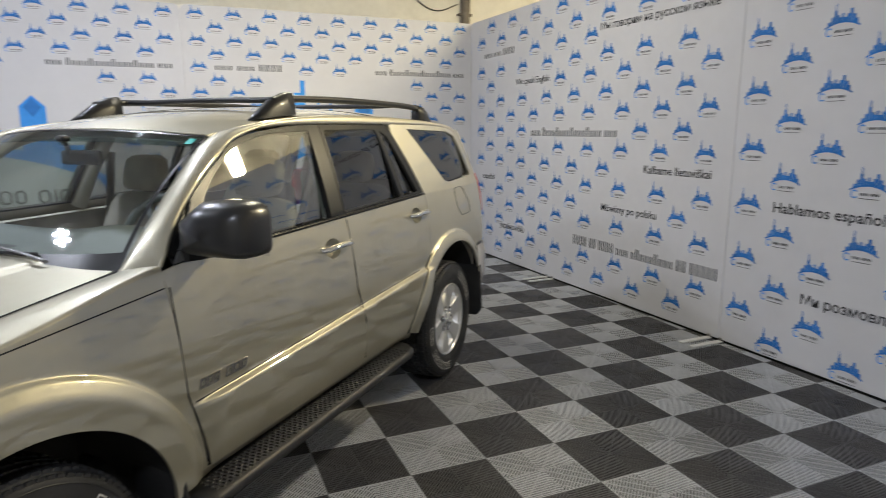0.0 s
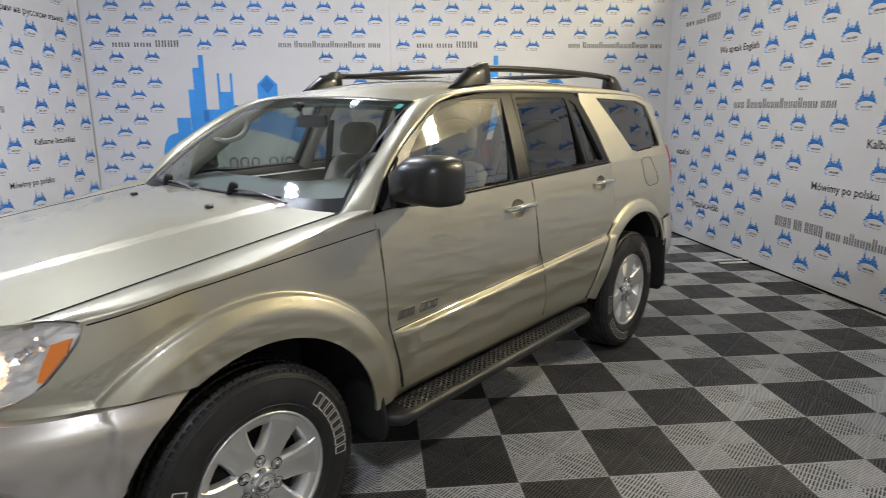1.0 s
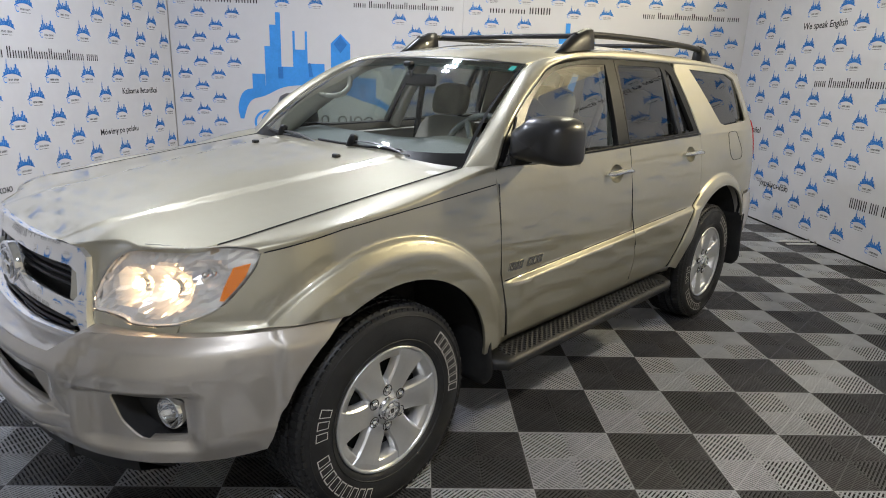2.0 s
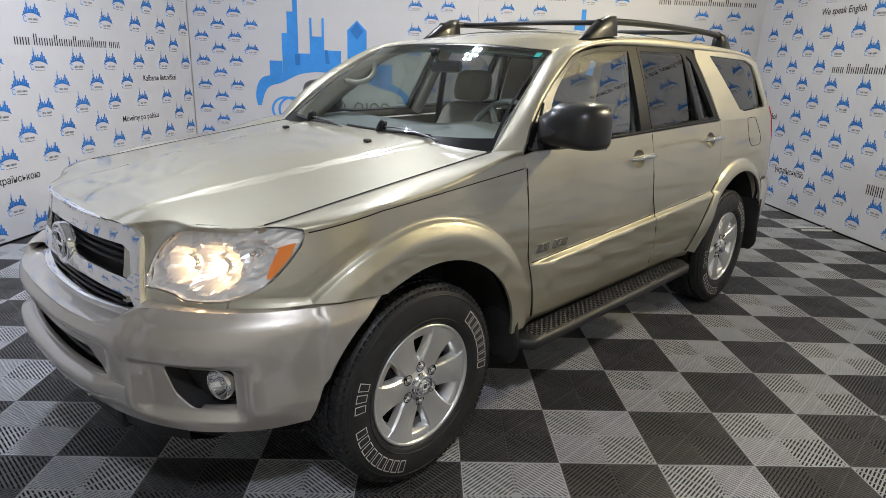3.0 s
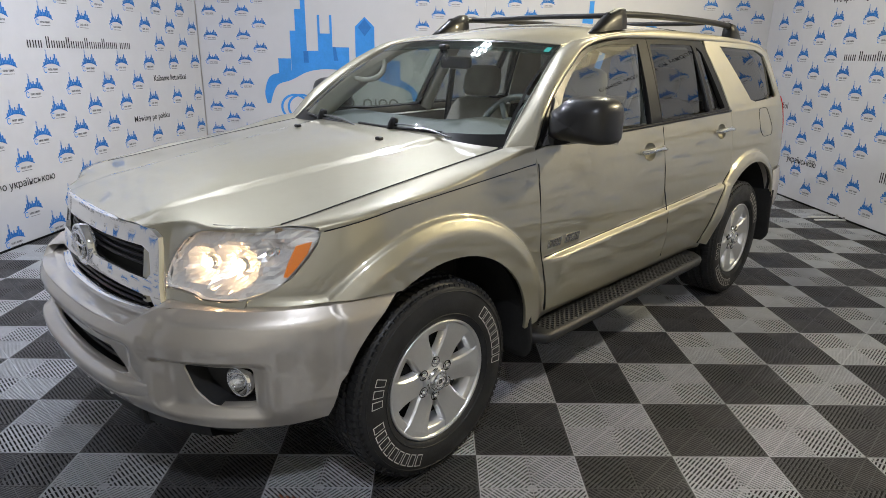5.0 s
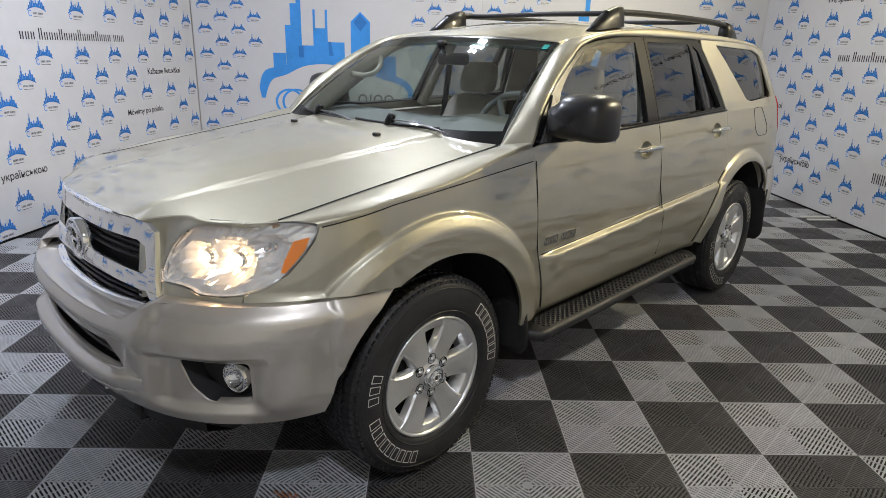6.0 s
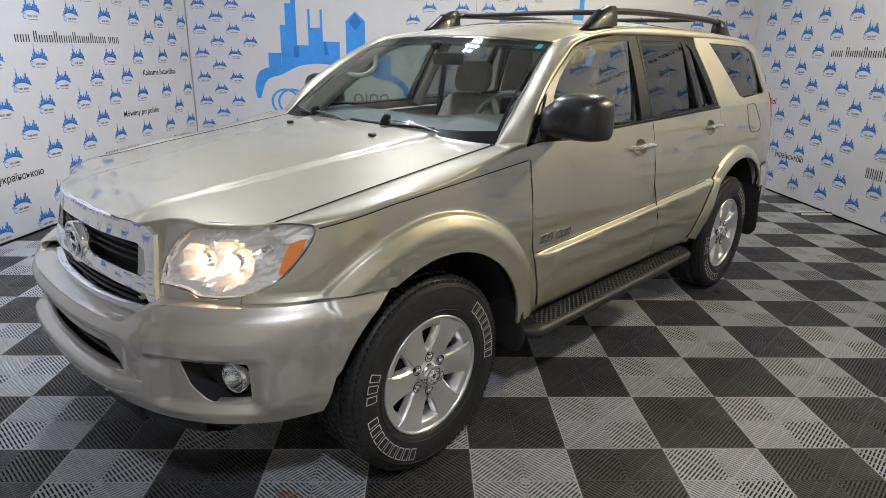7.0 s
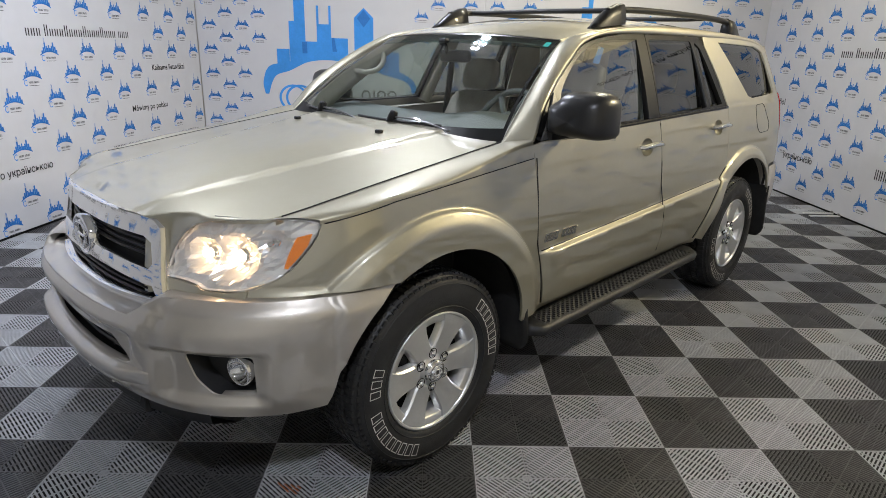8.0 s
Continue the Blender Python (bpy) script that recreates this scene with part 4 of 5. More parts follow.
# cowl, wipers, washer jets
cowl = [[Vector((-0.40 - 0.10 * (y / 0.75) ** 2, y, hood(-0.43, min(0.74, abs(y))).z - 0.03)), Vector((-0.46 - 0.10 * (y / 0.75) ** 2, y, 1.150)), Vector((-0.60 - 0.08 * (y / 0.75) ** 2, y, 1.150))] for y in np.linspace(-0.78, 0.78, 31)]
loft("cowl", cowl, BLACK_PLASTIC, car)

# washer jets and wipers
WIPER = material("worn_wiper_paint", (0.20, 0.20, 0.205), 0.30, 0.5, var=0.2, scale=30)
def hood_top(x, y):
    return hood(x, y) + Vector((0, 0, 0.001))


for y in (0.28, -0.36):
    p = hood_top(-0.245, y)
    box("washer_jet", p.x - 0.012, p.x + 0.014, p.y - 0.016, p.y + 0.016, p.z - 0.004, p.z + 0.012, BLACK_PLASTIC, car, 0.006)


def on_glass(u, v, up=0.012):
    p = windscreen(u, v)
    return p + Vector((0.6, 0, 0.8)) * up


for (pu, pv), (tu, tv), (b0, w0), (b1, w1) in (((0.175, 0.120), (0.575, 0.045), (-0.10, 0.105), (0.50, 0.095)), ((-0.475, 0.100), (-0.05, 0.055), (-0.72, 0.085), (-0.14, 0.080))):
    pivot, tip = on_glass(pu, pv, 0.018), on_glass(tu, tv, 0.02)
    arm = loft("wiper", tube_rows(spline([pivot, pivot.lerp(tip, 0.35) + Vector((0.0, 0, 0.012)), pivot.lerp(tip, 0.7) + Vector((0, 0, 0.010)), tip], 5), 0.0065, 8, 0.6), WIPER, car, closed=True, caps=True, label="black windscreen wiper")[0]
    tube("blade", [on_glass(b0 + (b1 - b0) * k / 10, w0 + (w1 - w0) * k / 10, 0.010) for k in range(11)], 0.006, BLACK_PLASTIC, arm, 6)
    loft("pivot", lathe_rows([(0.001, 0.03), (0.018, 0.026), (0.022, 0.0), (0.022, -0.03)], 16, Matrix.Translation(pivot) @ Matrix.Rotation(radians(60), 4, "X")), BLACK_GLOSS, arm, closed=True)

# dark band round the windscreen and the small teal sticker
loft("windscreen_band", [[on_glass(u, v, 0.002) for u in np.linspace(-1, 1, 41)] for v in (0.986, 1.004)], TRIM, car)
loft("windscreen_band", [[on_glass(u, v, 0.002) for u in np.linspace(-1, 1, 41)] for v in (-0.05, 0.0, 0.105)], TRIM, car)
for s in (1, -1):
    loft("windscreen_band", [[on_glass(u * s, v, 0.003) for v in np.linspace(-0.04, 1.0, 20)] for u in (0.978, 1.012)], TRIM, car)
loft("shade_band", [[on_glass(u, v, 0.0015) for u in np.linspace(-0.97, 0.97, 41)] for v in (0.885, 0.94, 0.986)], SHADE_BAND, car)[0].visible_shadow = False
TEAL = material("teal_sticker", (0.02, 0.50, 0.46), 0.4)
loft("sticker", [[on_glass(u, v, 0.004) for u in np.linspace(0.80, 0.91, 5)] for v in (0.905, 0.960)], TEAL, car)

# ---- cabin ----
skin("headliner", roof, [(a * 1.0, b * 0.97) for a, b in roof_poly], CABIN, car, step=0.10, lift=-0.035, thick=0.004, mirror=False, centre=Vector((-2, 0, 0)))
rows = []
for a, q in zip(inner, outer_xz):
    b = side(q.x, q.z)
    f = sm(34, 22, len(rows))
    rows.append([a + Vector((-0.02, -0.01, -0.015)), a + Vector((-0.05 - 0.06 * f, -0.055 + 0.02 * f, -0.02)), a.lerp(b, 0.4) + Vector((-0.06 - 0.11 * f, -0.075 + 0.01 * f, -0.04)), b + Vector((-0.02 - 0.10 * f, -0.055, -0.01))])
loft("pillar_trim", [[Vector((p.x, -p.y, p.z)) for p in r] for r in rows], CABIN, car)
loft("pillar_trim", [[a + Vector((-0.02, -0.01, -0.015)), a + Vector((-0.04, -0.045, -0.02)), side(q.x, q.z) + Vector((-0.02, -0.055, -0.01))] for a, q in zip(inner, outer_xz)], CABIN, car)
skin("quarter_lining", side, [(-2.46, 1.20), (-2.45, 1.25), (-2.42, 1.40), (-2.38, 1.60), (-3.45, 1.60), (-3.50, 1.20)], CABIN, car, holes=[qwin], step=0.08, lift=-0.05, thick=0.01)
box("cabin_floor", -3.5, -0.5, -0.74, 0.74, 0.50, 0.54, DARK, car, 0.01)
# dashboard
rows = []
for y in np.linspace(-0.76, 0.76, 31):
    hump = 0.040 * math.exp(-((y - 0.38) / 0.20) ** 2)
    bow = 0.10 * (y / 0.76) ** 2
    rows.append([Vector((x - bow * 0.6, y, z)) for x, z in ((-0.44, 1.155), (-0.58, 1.196), (-0.72, 1.220 + hump * 0.5), (-0.84, 1.228 + hump * 0.9), (-0.915, 1.20 + hump * 0.7), (-0.93, 1.10), (-0.90, 0.92), (-0.82, 0.75))])
dash = loft("dashboard", rows, DASH, car, label="grey-green moulded dashboard")[0]
for y in (0.0, 0.56, -0.56):
    v = [[Vector((x, y + k * 0.10, z)) for k in (-1, 1)] for x, z in ((-0.575, 1.1965), (-0.615, 1.2045))]
    loft("defroster_vent", v, BLACK_PLASTIC, dash)
# steering wheel
sw = Matrix.Translation((-0.99, 0.38, 1.185)) @ Matrix.Rotation(radians(62), 4, "Y")
ring = [sw @ Vector((0.19 * math.cos(a), 0.19 * math.sin(a), 0)) for a in np.linspace(0, 2 * math.pi, 41)]
wheel_s = tube("steering_wheel", ring, 0.016, DASH, car, 8, label="grey four-spoke steering wheel")[0]
tube("hub", [sw @ Vector((0, 0, -0.06)), sw @ Vector((0, 0, 0.02))], 0.07, DASH, wheel_s, 16)
for a in (20, 160, 215, 325):
    tube("spoke", [sw @ Vector((0.05 * math.cos(radians(a)), 0.05 * math.sin(radians(a)), 0)), sw @ Vector((0.18 * math.cos(radians(a)), 0.18 * math.sin(radians(a)), 0))], 0.016, DASH, wheel_s, 8)


def cushion(name, rows, parent, mat=CLOTH):
    return loft(name, rows, mat, parent, closed=True, caps=True)[0]


def slab(cx, cy, cz, w, d, n=20, e=0.55, tilt=0.0):
    """A rounded ring in the plane of x and y."""
    return [Vector((cx + math.copysign(abs(math.cos(a)) ** e, math.cos(a)) * d, cy + math.copysign(abs(math.sin(a)) ** e, math.sin(a)) * w, cz)) for a in np.linspace(0, 2 * math.pi, n + 1)[:-1]]


def seat(x, y, w=0.25):
    base = cushion("seat", [slab(x, y, z, w * k, 0.26 * k) for z, k in ((0.60, 0.9), (0.62, 1.0), (0.74, 1.0), (0.79, 0.93), (0.80, 0.75))], car)
    cushion("backrest", [slab(x - 0.26 - 0.30 * (z - 0.78), y, z, w * k, 0.075 * k2) for z, k, k2 in ((0.76, 0.95, 1.0), (0.95, 1.0, 1.1), (1.12, 0.98, 1.0), (1.23, 0.88, 0.85), (1.275, 0.75, 0.6), (1.29, 0.5, 0.3))], base)
    cushion("headrest", [slab(x - 0.42 - 0.2 * (z - 1.4), y, z, 0.135 * k, 0.055 * k) for z, k in ((1.300, 0.55), (1.310, 0.85), (1.345, 1.0), (1.415, 1.0), (1.465, 0.9), (1.486, 0.6), (1.490, 0.3))], base)
    for dy in (-0.05, 0.05):
        tube("headrest_post", [Vector((x - 0.42, y + dy, 1.24)), Vector((x - 0.42, y + dy, 1.34))], 0.007, CHROME, base, 8)


seat(-1.22, 0.38)
seat(-1.22, -0.38)
seat(-2.15, 0.36, 0.30)
seat(-2.15, -0.36, 0.30)
box("console", -1.7, -0.88, -0.11, 0.11, 0.55, 0.86, DASH, car, 0.03)
# inside mirror, sun visors, grab handle on the far pillar
im = box("inside_mirror", -0.02, 0.015, -0.09, 0.09, -0.030, 0.030, BLACK_GLOSS, car, 0.014, m=Matrix.Translation((-0.95, 0.045, 1.511)) @ Matrix.Rotation(radians(12), 4, "Z"))
tube("stem", [Vector((-0.935, 0.0, 1.52)), Vector((-0.92, 0.0, 1.565)), Vector((-0.905, 0.0, 1.585))], 0.010, BLACK_PLASTIC, im, 8)
box("mirror_mount", -0.93, -0.89, -0.025, 0.025, 1.575, 1.60, BLACK_PLASTIC, im, 0.01)
for s in (1, -1):
    box("sun_visor", -0.16, 0.0, -0.19, 0.19, -0.008, 0.008, CABIN, car, 0.007, m=Matrix.Translation((-1.12, 0.36 * s, 1.600)) @ Matrix.Rotation(radians(6), 4, "Y"))
    q = spline([Vector((-1.06, -0.67, 1.512)), Vector((-1.015, -0.61, 1.503)), Vector((-0.985, -0.585, 1.455)), Vector((-0.935, -0.58, 1.418)), Vector((-0.875, -0.60, 1.403)), Vector((-0.85, -0.68, 1.410))], 6)
    if s == 1:
        tube("grab_handle", q, 0.015, CABIN, car, 10, label="beige grab handle on the pillar")
tube("seat_belt", [Vector((-1.70, -0.70, 1.50)), Vector((-1.68, -0.72, 1.25)), Vector((-1.66, -0.74, 0.95))], 0.012, BLACK_PLASTIC, car, 6, 2.2)
tube("seat_belt", [Vector((-1.66, 0.70, 1.50)), Vector((-1.60, 0.66, 1.25)), Vector((-1.50, 0.62, 0.95))], 0.012, BLACK_PLASTIC, car, 6, 2.2)

# ---- tail ----
def tail(y, z):
    w = 0.90
    return Vector((-3.45 - 0.30 * max(0.0, 1 - (abs(y) / w) ** 2.6) ** (1 / 2.6) + 0.30 * max(0, z - 1.1) ** 1.5, y, z))


rwin = rounded([(-0.62, 1.57), (0.62, 1.57), (0.70, 1.22), (-0.70, 1.22)], 0.05)
skin("tailgate", tail, [(-0.66, 1.62), (0.66, 1.62), (0.80, 1.25), (0.80, 0.80), (-0.80, 0.80), (-0.80, 1.25)], PAINT, car, holes=[rwin], step=0.05, mirror=False, centre=Vector((-3, 0, 1)))
skin("rear_window", tail, rwin, PRIVACY, car, step=0.08, thick=0.004, lift=-0.008, mirror=False, centre=Vector((-3, 0, 1)))[0].visible_shadow = False
skin("tail_light", side, rounded([(-3.535, 1.30), (-3.66, 1.29), (-3.72, 1.0), (-3.585, 0.985), (-3.545, 1.10)], 0.03), RED, car, step=0.02, thick=0.03, lift=0.006)


def rear_bumper(w, z):
    a = w * math.pi / 2
    b = 0.95 - 0.02 * sm(0.7, 0.85, z) - 0.03 * sm(0.6, 0.45, z)
    return Vector((-3.28 - 0.56 * abs(math.cos(a)) ** 0.72, math.copysign(b * abs(math.sin(a)) ** 0.72, w), z))


rb = [(-1.0, 0.80), (1.0, 0.80), (1.0, 0.62), (0.9, 0.48), (-0.9, 0.48), (-1.0, 0.62)]
skin("rear_bumper", rear_bumper, rb, BUMPER_PAINT, car, step=0.04, mirror=False, centre=Vector((-3, 0, 0.6)))


# ---- wheels ----
def make_wheel():
    """Alloy wheel round the y axis, its face towards +y."""
    w = loft("wheel", lathe_rows([(0.236, 0.118), (0.238, 0.124), (0.233, 0.128), (0.226, 0.122), (0.218, 0.100), (0.208, 0.060), (0.205, 0.0), (0.212, -0.08), (0.232, -0.11)], 60), ALLOY, car, closed=True)[0]
    # tyre carcass
    prof = [(0.232, 0.100), (0.238, 0.122), (0.252, 0.131), (0.275, 0.137), (0.300, 0.139), (0.325, 0.137), (0.345, 0.131), (0.352, 0.130), (0.366, 0.122), (0.377, 0.112)]
    prof += [(0.3835, 0.104), (0.3850, 0.062), (0.377, 0.060), (0.377, 0.052), (0.3852, 0.050), (0.3855, 0.022), (0.377, 0.020), (0.377, 0.012), (0.3855, 0.010)]
    full = prof + [(r, -y) for r, y in reversed(prof)]
    tyre = loft("tyre", lathe_rows(full, 96), RUBBER, w, closed=True)[0]
    # tread blocks, alternating shoulder lugs and centre ribs
    verts, faces = [], []

    def block(a0, a1, y0, y1, r0, r1, skew=0.0):
        o = len(verts)
        for r, k in ((r0, 0.0), (r1, 0.10)):
            da, dy = (a1 - a0) * k, (y1 - y0) * k
            for a, y in ((a0 + da, y0 + dy), (a1 - da, y0 + dy), (a1 - da, y1 - dy), (a0 + da, y1 - dy)):
                aa = a + skew * y
                verts.append(Vector((r * math.cos(aa), y, r * math.sin(aa))))
        faces.extend(tuple(o + q for q in f) for f in ((4, 7, 6, 5), (0, 4, 5, 1), (1, 5, 6, 2), (2, 6, 7, 3), (3, 7, 4, 0)))

    n = 84
    for k in range(n):
        a = 2 * math.pi * k / n
        st = 2 * math.pi / n
        for s in (1, -1):
            lo, hi = sorted((0.066 * s, 0.112 * s))
            block(a, a + st * 0.80, lo, hi, 0.374, 0.3865, 0.4)
            lo, hi = sorted((0.108 * s, 0.126 * s))
            block(a + st * 0.05, a + st * 0.86, lo, hi, 0.364, 0.3735, 0.4)
            lo, hi = sorted((0.024 * s, 0.058 * s))
            block(a + st * 0.4, a + st * 1.22, lo, hi, 0.378, 0.3885, -0.8)
        block(a, a + st * 0.86, -0.017, 0.017, 0.378, 0.3885, 0.9)
    tagged(pydata("tread", verts, faces, RUBBER, tyre), kind="stuff")
    # thin ribs on the sidewall
    for r, y in ((0.262, 0.1345), (0.349, 0.1312)):
        loft("sidewall_rib", lathe_rows([(r - 0.0025, y - 0.002), (r - 0.001, y + 0.002), (r + 0.001, y + 0.002), (r + 0.0025, y - 0.002)], 72), RUBBER, tyre, closed=True)
    # raised outlined marks along the sidewall, plain shapes

    def mark(a, wa, r0, r1):
        ring = lambda t, rr: Vector((rr * math.cos(t), 0.1405 - 0.9 * (rr - 0.308) ** 2 * 3, rr * math.sin(t)))
        e, er = wa * 0.11, (r1 - r0) * 0.075
        o = [ring(a - wa / 2, r0), ring(a + wa / 2, r0), ring(a + wa / 2, r1), ring(a - wa / 2, r1)]
        i = [ring(a - wa / 2 + e, r0 + er), ring(a + wa / 2 - e, r0 + er), ring(a + wa / 2 - e, r1 - er), ring(a - wa / 2 + e, r1 - er)]
        f = [(0, 1, 5, 4), (1, 2, 6, 5), (2, 3, 7, 6), (3, 0, 4, 7)]
        pydata("sidewall_mark", o + i, f, WHITE_LETTER, tyre)

    for k in range(8):
        mark(radians(136 + 6.6 * k), radians(5.4), 0.284, 0.331)
    for k in range(9):
        mark(radians(-12 - 7.0 * k), radians(5.4), 0.284, 0.331)
    for k in range(3):
        mark(radians(20 - 7.4 * k), radians(5.4), 0.284, 0.331)
    # six broad spokes
    for k in range(6):
        a = radians(60 + 60 * k)
        t = lambda r, u, y: Vector((r * math.cos(a) - u * math.sin(a), y, r * math.sin(a) + u * math.cos(a)))
        rows = []
        for r, hw, y in ((0.040, 0.026, 0.094), (0.070, 0.038, 0.104), (0.095, 0.045, 0.106), (0.130, 0.047, 0.110), (0.165, 0.053, 0.114), (0.188, 0.060, 0.117), (0.204, 0.069, 0.1185), (0.2225, 0.080, 0.1185)):
            c = 0.007
            rows.append([t(r, u, yy) for u, yy in ((-hw - 0.006, y - 0.032), (-hw, y - c), (-hw + c, y), (-hw * 0.4, y + 0.0015), (hw * 0.4, y + 0.0015), (hw - c, y), (hw, y - c), (hw + 0.006, y - 0.032))])
        loft("spoke", rows, ALLOY, w, smooth=False)
        b = radians(90 + 60 * k)
        m = Matrix.Translation((0.070 * math.cos(b), 0.092, 0.070 * math.sin(b)))
        loft("lug_pocket", lathe_rows([(0.021, 0.014), (0.019, 0.016), (0.016, 0.004), (0.015, -0.012)], 18, m), DARK, w, closed=True)
        loft("lug_nut", lathe_rows([(0.0125, -0.01), (0.0125, 0.018), (0.009, 0.024), (0.001, 0.025)], 6, m), CHROME, w, closed=True)
    loft("barrel_slope", lathe_rows([(0.227, 0.117), (0.222, 0.1155), (0.200, 0.1135), (0.195, 0.108), (0.183, 0.06), (0.180, 0.04)], 60), ALLOY, w, closed=True)
    # added near-black disc: stands in for the shade behind the spokes
    loft("inner_barrel", lathe_rows([(0.190, 0.052), (0.12, 0.050), (0.06, 0.05)], 40), DARK, w, closed=True)
    loft("hub", lathe_rows([(0.098, 0.070), (0.096, 0.090), (0.088, 0.098), (0.055, 0.104), (0.046, 0.110)], 48), ALLOY, w, closed=True)
    cap = loft("centre_cap", lathe_rows([(0.047, 0.100), (0.046, 0.120), (0.042, 0.130), (0.034, 0.134), (0.030, 0.132), (0.001, 0.134)], 40), CHROME, w, closed=True, label="chrome centre cap")[0]
    for rx, rz in ((0.022, 0.012), (0.011, 0.022)):
        tube("cap_ring", [Vector((rx * math.cos(q), 0.134, rz * math.sin(q))) for q in np.linspace(0, 2 * math.pi, 25)], 0.002, ALLOY, cap, 6)
    loft("brake_disc", lathe_rows([(0.165, 0.02), (0.165, 0.035), (0.10, 0.035), (0.09, 0.06), (0.04, 0.062)], 40), STEEL, w, closed=True)
    box("brake_caliper", 0.08, 0.185, -0.03, 0.065, -0.09, 0.09, DARK, w, 0.02)
    return w


def copy_part(ob, m):
    made = {}
    for o in (ob, *ob.children_recursive):
        made[o] = o.copy()
        scene.collection.objects.link(made[o])
        made[o].parent = made.get(o.parent, o.parent)
    made[ob].matrix_basis = m
    return made[ob]


wheel = make_wheel()
wheel.matrix_basis = Matrix.Translation((0, 0.785, 0.386))
copy_part(wheel, Matrix.Translation((-WB, 0.785, 0.386)) @ Matrix.Rotation(radians(17), 4, "Y"))
for wx in (0.0, -WB):
    copy_part(wheel, Matrix.Translation((wx, -0.785, 0.386)) @ Matrix.Rotation(radians(180), 4, "Z"))


# ---- printed banner walls ----
SKYLINE = ((-0.41, -0.33, 0.00), (-0.32, -0.25, 0.13), (-0.24, -0.165, 0.31), (-0.225, -0.211, 0.52), (-0.188, -0.174, 0.49), (-0.155, -0.09, 0.17), (-0.09, -0.03, 0.10), (-0.025, 0.03, 0.21), (0.03, 0.12, 0.09), (0.12, 0.185, 0.18), (0.195, 0.27, 0.32), (0.28, 0.36, 0.15), (0.36, 0.43, 0.02))


def car_arch(u):
    """The lower edge of the small skyline: a car roof's curve."""
    return -0.03 - 0.62 * u * u


class Sheet:
    """Flat print laid on a banner: quads in the banner's own (along, up) plane, moved and scaled as a whole."""

    def __init__(self, a, d, n, shift=(0.0, 0.0), scale=1.0):
        self.a, self.d, self.n, self.shift, self.scale = a, d, n, shift, scale
        self.verts, self.faces = [], []

    def poly(self, pts, lift=0.002):
        o = len(self.verts)
        self.verts += [self.a + self.d * (self.shift[0] + s * self.scale) + Vector((0, 0, self.shift[1] + z * self.scale)) + self.n * lift for s, z in pts]
        self.faces.append(tuple(range(o, o + len(pts))))

    def rect(self, s0, s1, z0, z1, lift=0.002):
        self.poly([(s0, z0), (s1, z0), (s1, z1), (s0, z1)], lift)

    def ring(self, s0, s1, z0, z1, w, lift=0.002):
        """A plain outlined box with cut corners."""
        c = min(s1 - s0, z1 - z0) * 0.30
        out = [(s0 + c, z0), (s1 - c, z0), (s1, z0 + c), (s1, z1 - c), (s1 - c, z1), (s0 + c, z1), (s0, z1 - c), (s0, z0 + c)]
        e = c * 0.8
        inn = [(s0 + w + e - w * 0.4, z0 + w), (s1 - w - e + w * 0.4, z0 + w), (s1 - w, z0 + w + e - w * 0.4), (s1 - w, z1 - w - e + w * 0.4), (s1 - w - e + w * 0.4, z1 - w), (s0 + w + e - w * 0.4, z1 - w), (s0 + w, z1 - w - e + w * 0.4), (s0 + w, z0 + w + e - w * 0.4)]
        for k in range(8):
            q = (k + 1) % 8
            self.poly([out[k], out[q], inn[q], inn[k]], lift)

    def done(self, name, mat, parent, label=""):
        if self.verts:
            ob = pydata(name, self.verts, self.faces, mat, parent, label)
            return tagged(ob, kind="stuff")


def small_logo(blue, pale, ink, s, z, w, h):
    for k, (a, b, t) in enumerate(SKYLINE):
        blue.poly([(s + a * w, z + car_arch(a) * h), (s + b * w, z + car_arch(b) * h), (s + b * w, z + t * h), (s + a * w, z + t * h)], 0.002 + 0.0002 * k)
    us = np.linspace(-0.49, 0.49, 11)
    for a, b in zip(us, us[1:]):
        blue.poly([(s + a * w, z + car_arch(a) * h - 0.030 * h), (s + b * w, z + car_arch(b) * h - 0.030 * h), (s + b * w, z + car_arch(b) * h + 0.02 * h), (s + a * w, z + car_arch(a) * h + 0.02 * h)], 0.0016)
    r = 0.10
    for q in range(9):
        t0, t1 = radians(40 + q * 31), radians(40 + (q + 1) * 31)
        pale.poly([(s + (-0.35 + k * r * math.cos(t)) * w, z + (-0.30 + k * r * 1.3 * math.sin(t)) * h) for k, t in ((1.0, t0), (1.0, t1), (0.72, t1), (0.72, t0))])
    for a, b in ((-0.20, -0.14), (-0.125, -0.065), (-0.05, 0.01), (0.07, 0.13), (0.145, 0.16), (0.175, 0.235), (0.25, 0.31)):
        for c, e in ((a, a + 0.018), (b - 0.018, b)) if b - a > 0.03 else ((a, b),):
            ink.rect(s + c * w, s + e * w, z - 0.335 * h, z - 0.255 * h)
    ink.rect(s - 0.20 * w, s + 0.31 * w, z - 0.43 * h, z - 0.415 * h)


def bars(ink, s0, s1, z, h, groups):
    """A row of plain bars, two thin ones for each letter; groups: letters in each word."""
    total = sum(groups) + 0.5 * (len(groups) - 1)
    u, s = (s1 - s0) / total, s0
    for g in groups:
        for k in range(g):
            tall = (k * 7 + g) % 4 == 0 or g < 6 and g != 3
            low, high = z - 0.42 * h, z + (0.46 if tall else 0.16) * h
            w = 0.20 * u
            ink.rect(s + 0.10 * u, s + 0.10 * u + w, low, high)
            ink.rect(s + 0.76 * u - w, s + 0.76 * u, low, high)
            s += u
        s += 0.5 * u


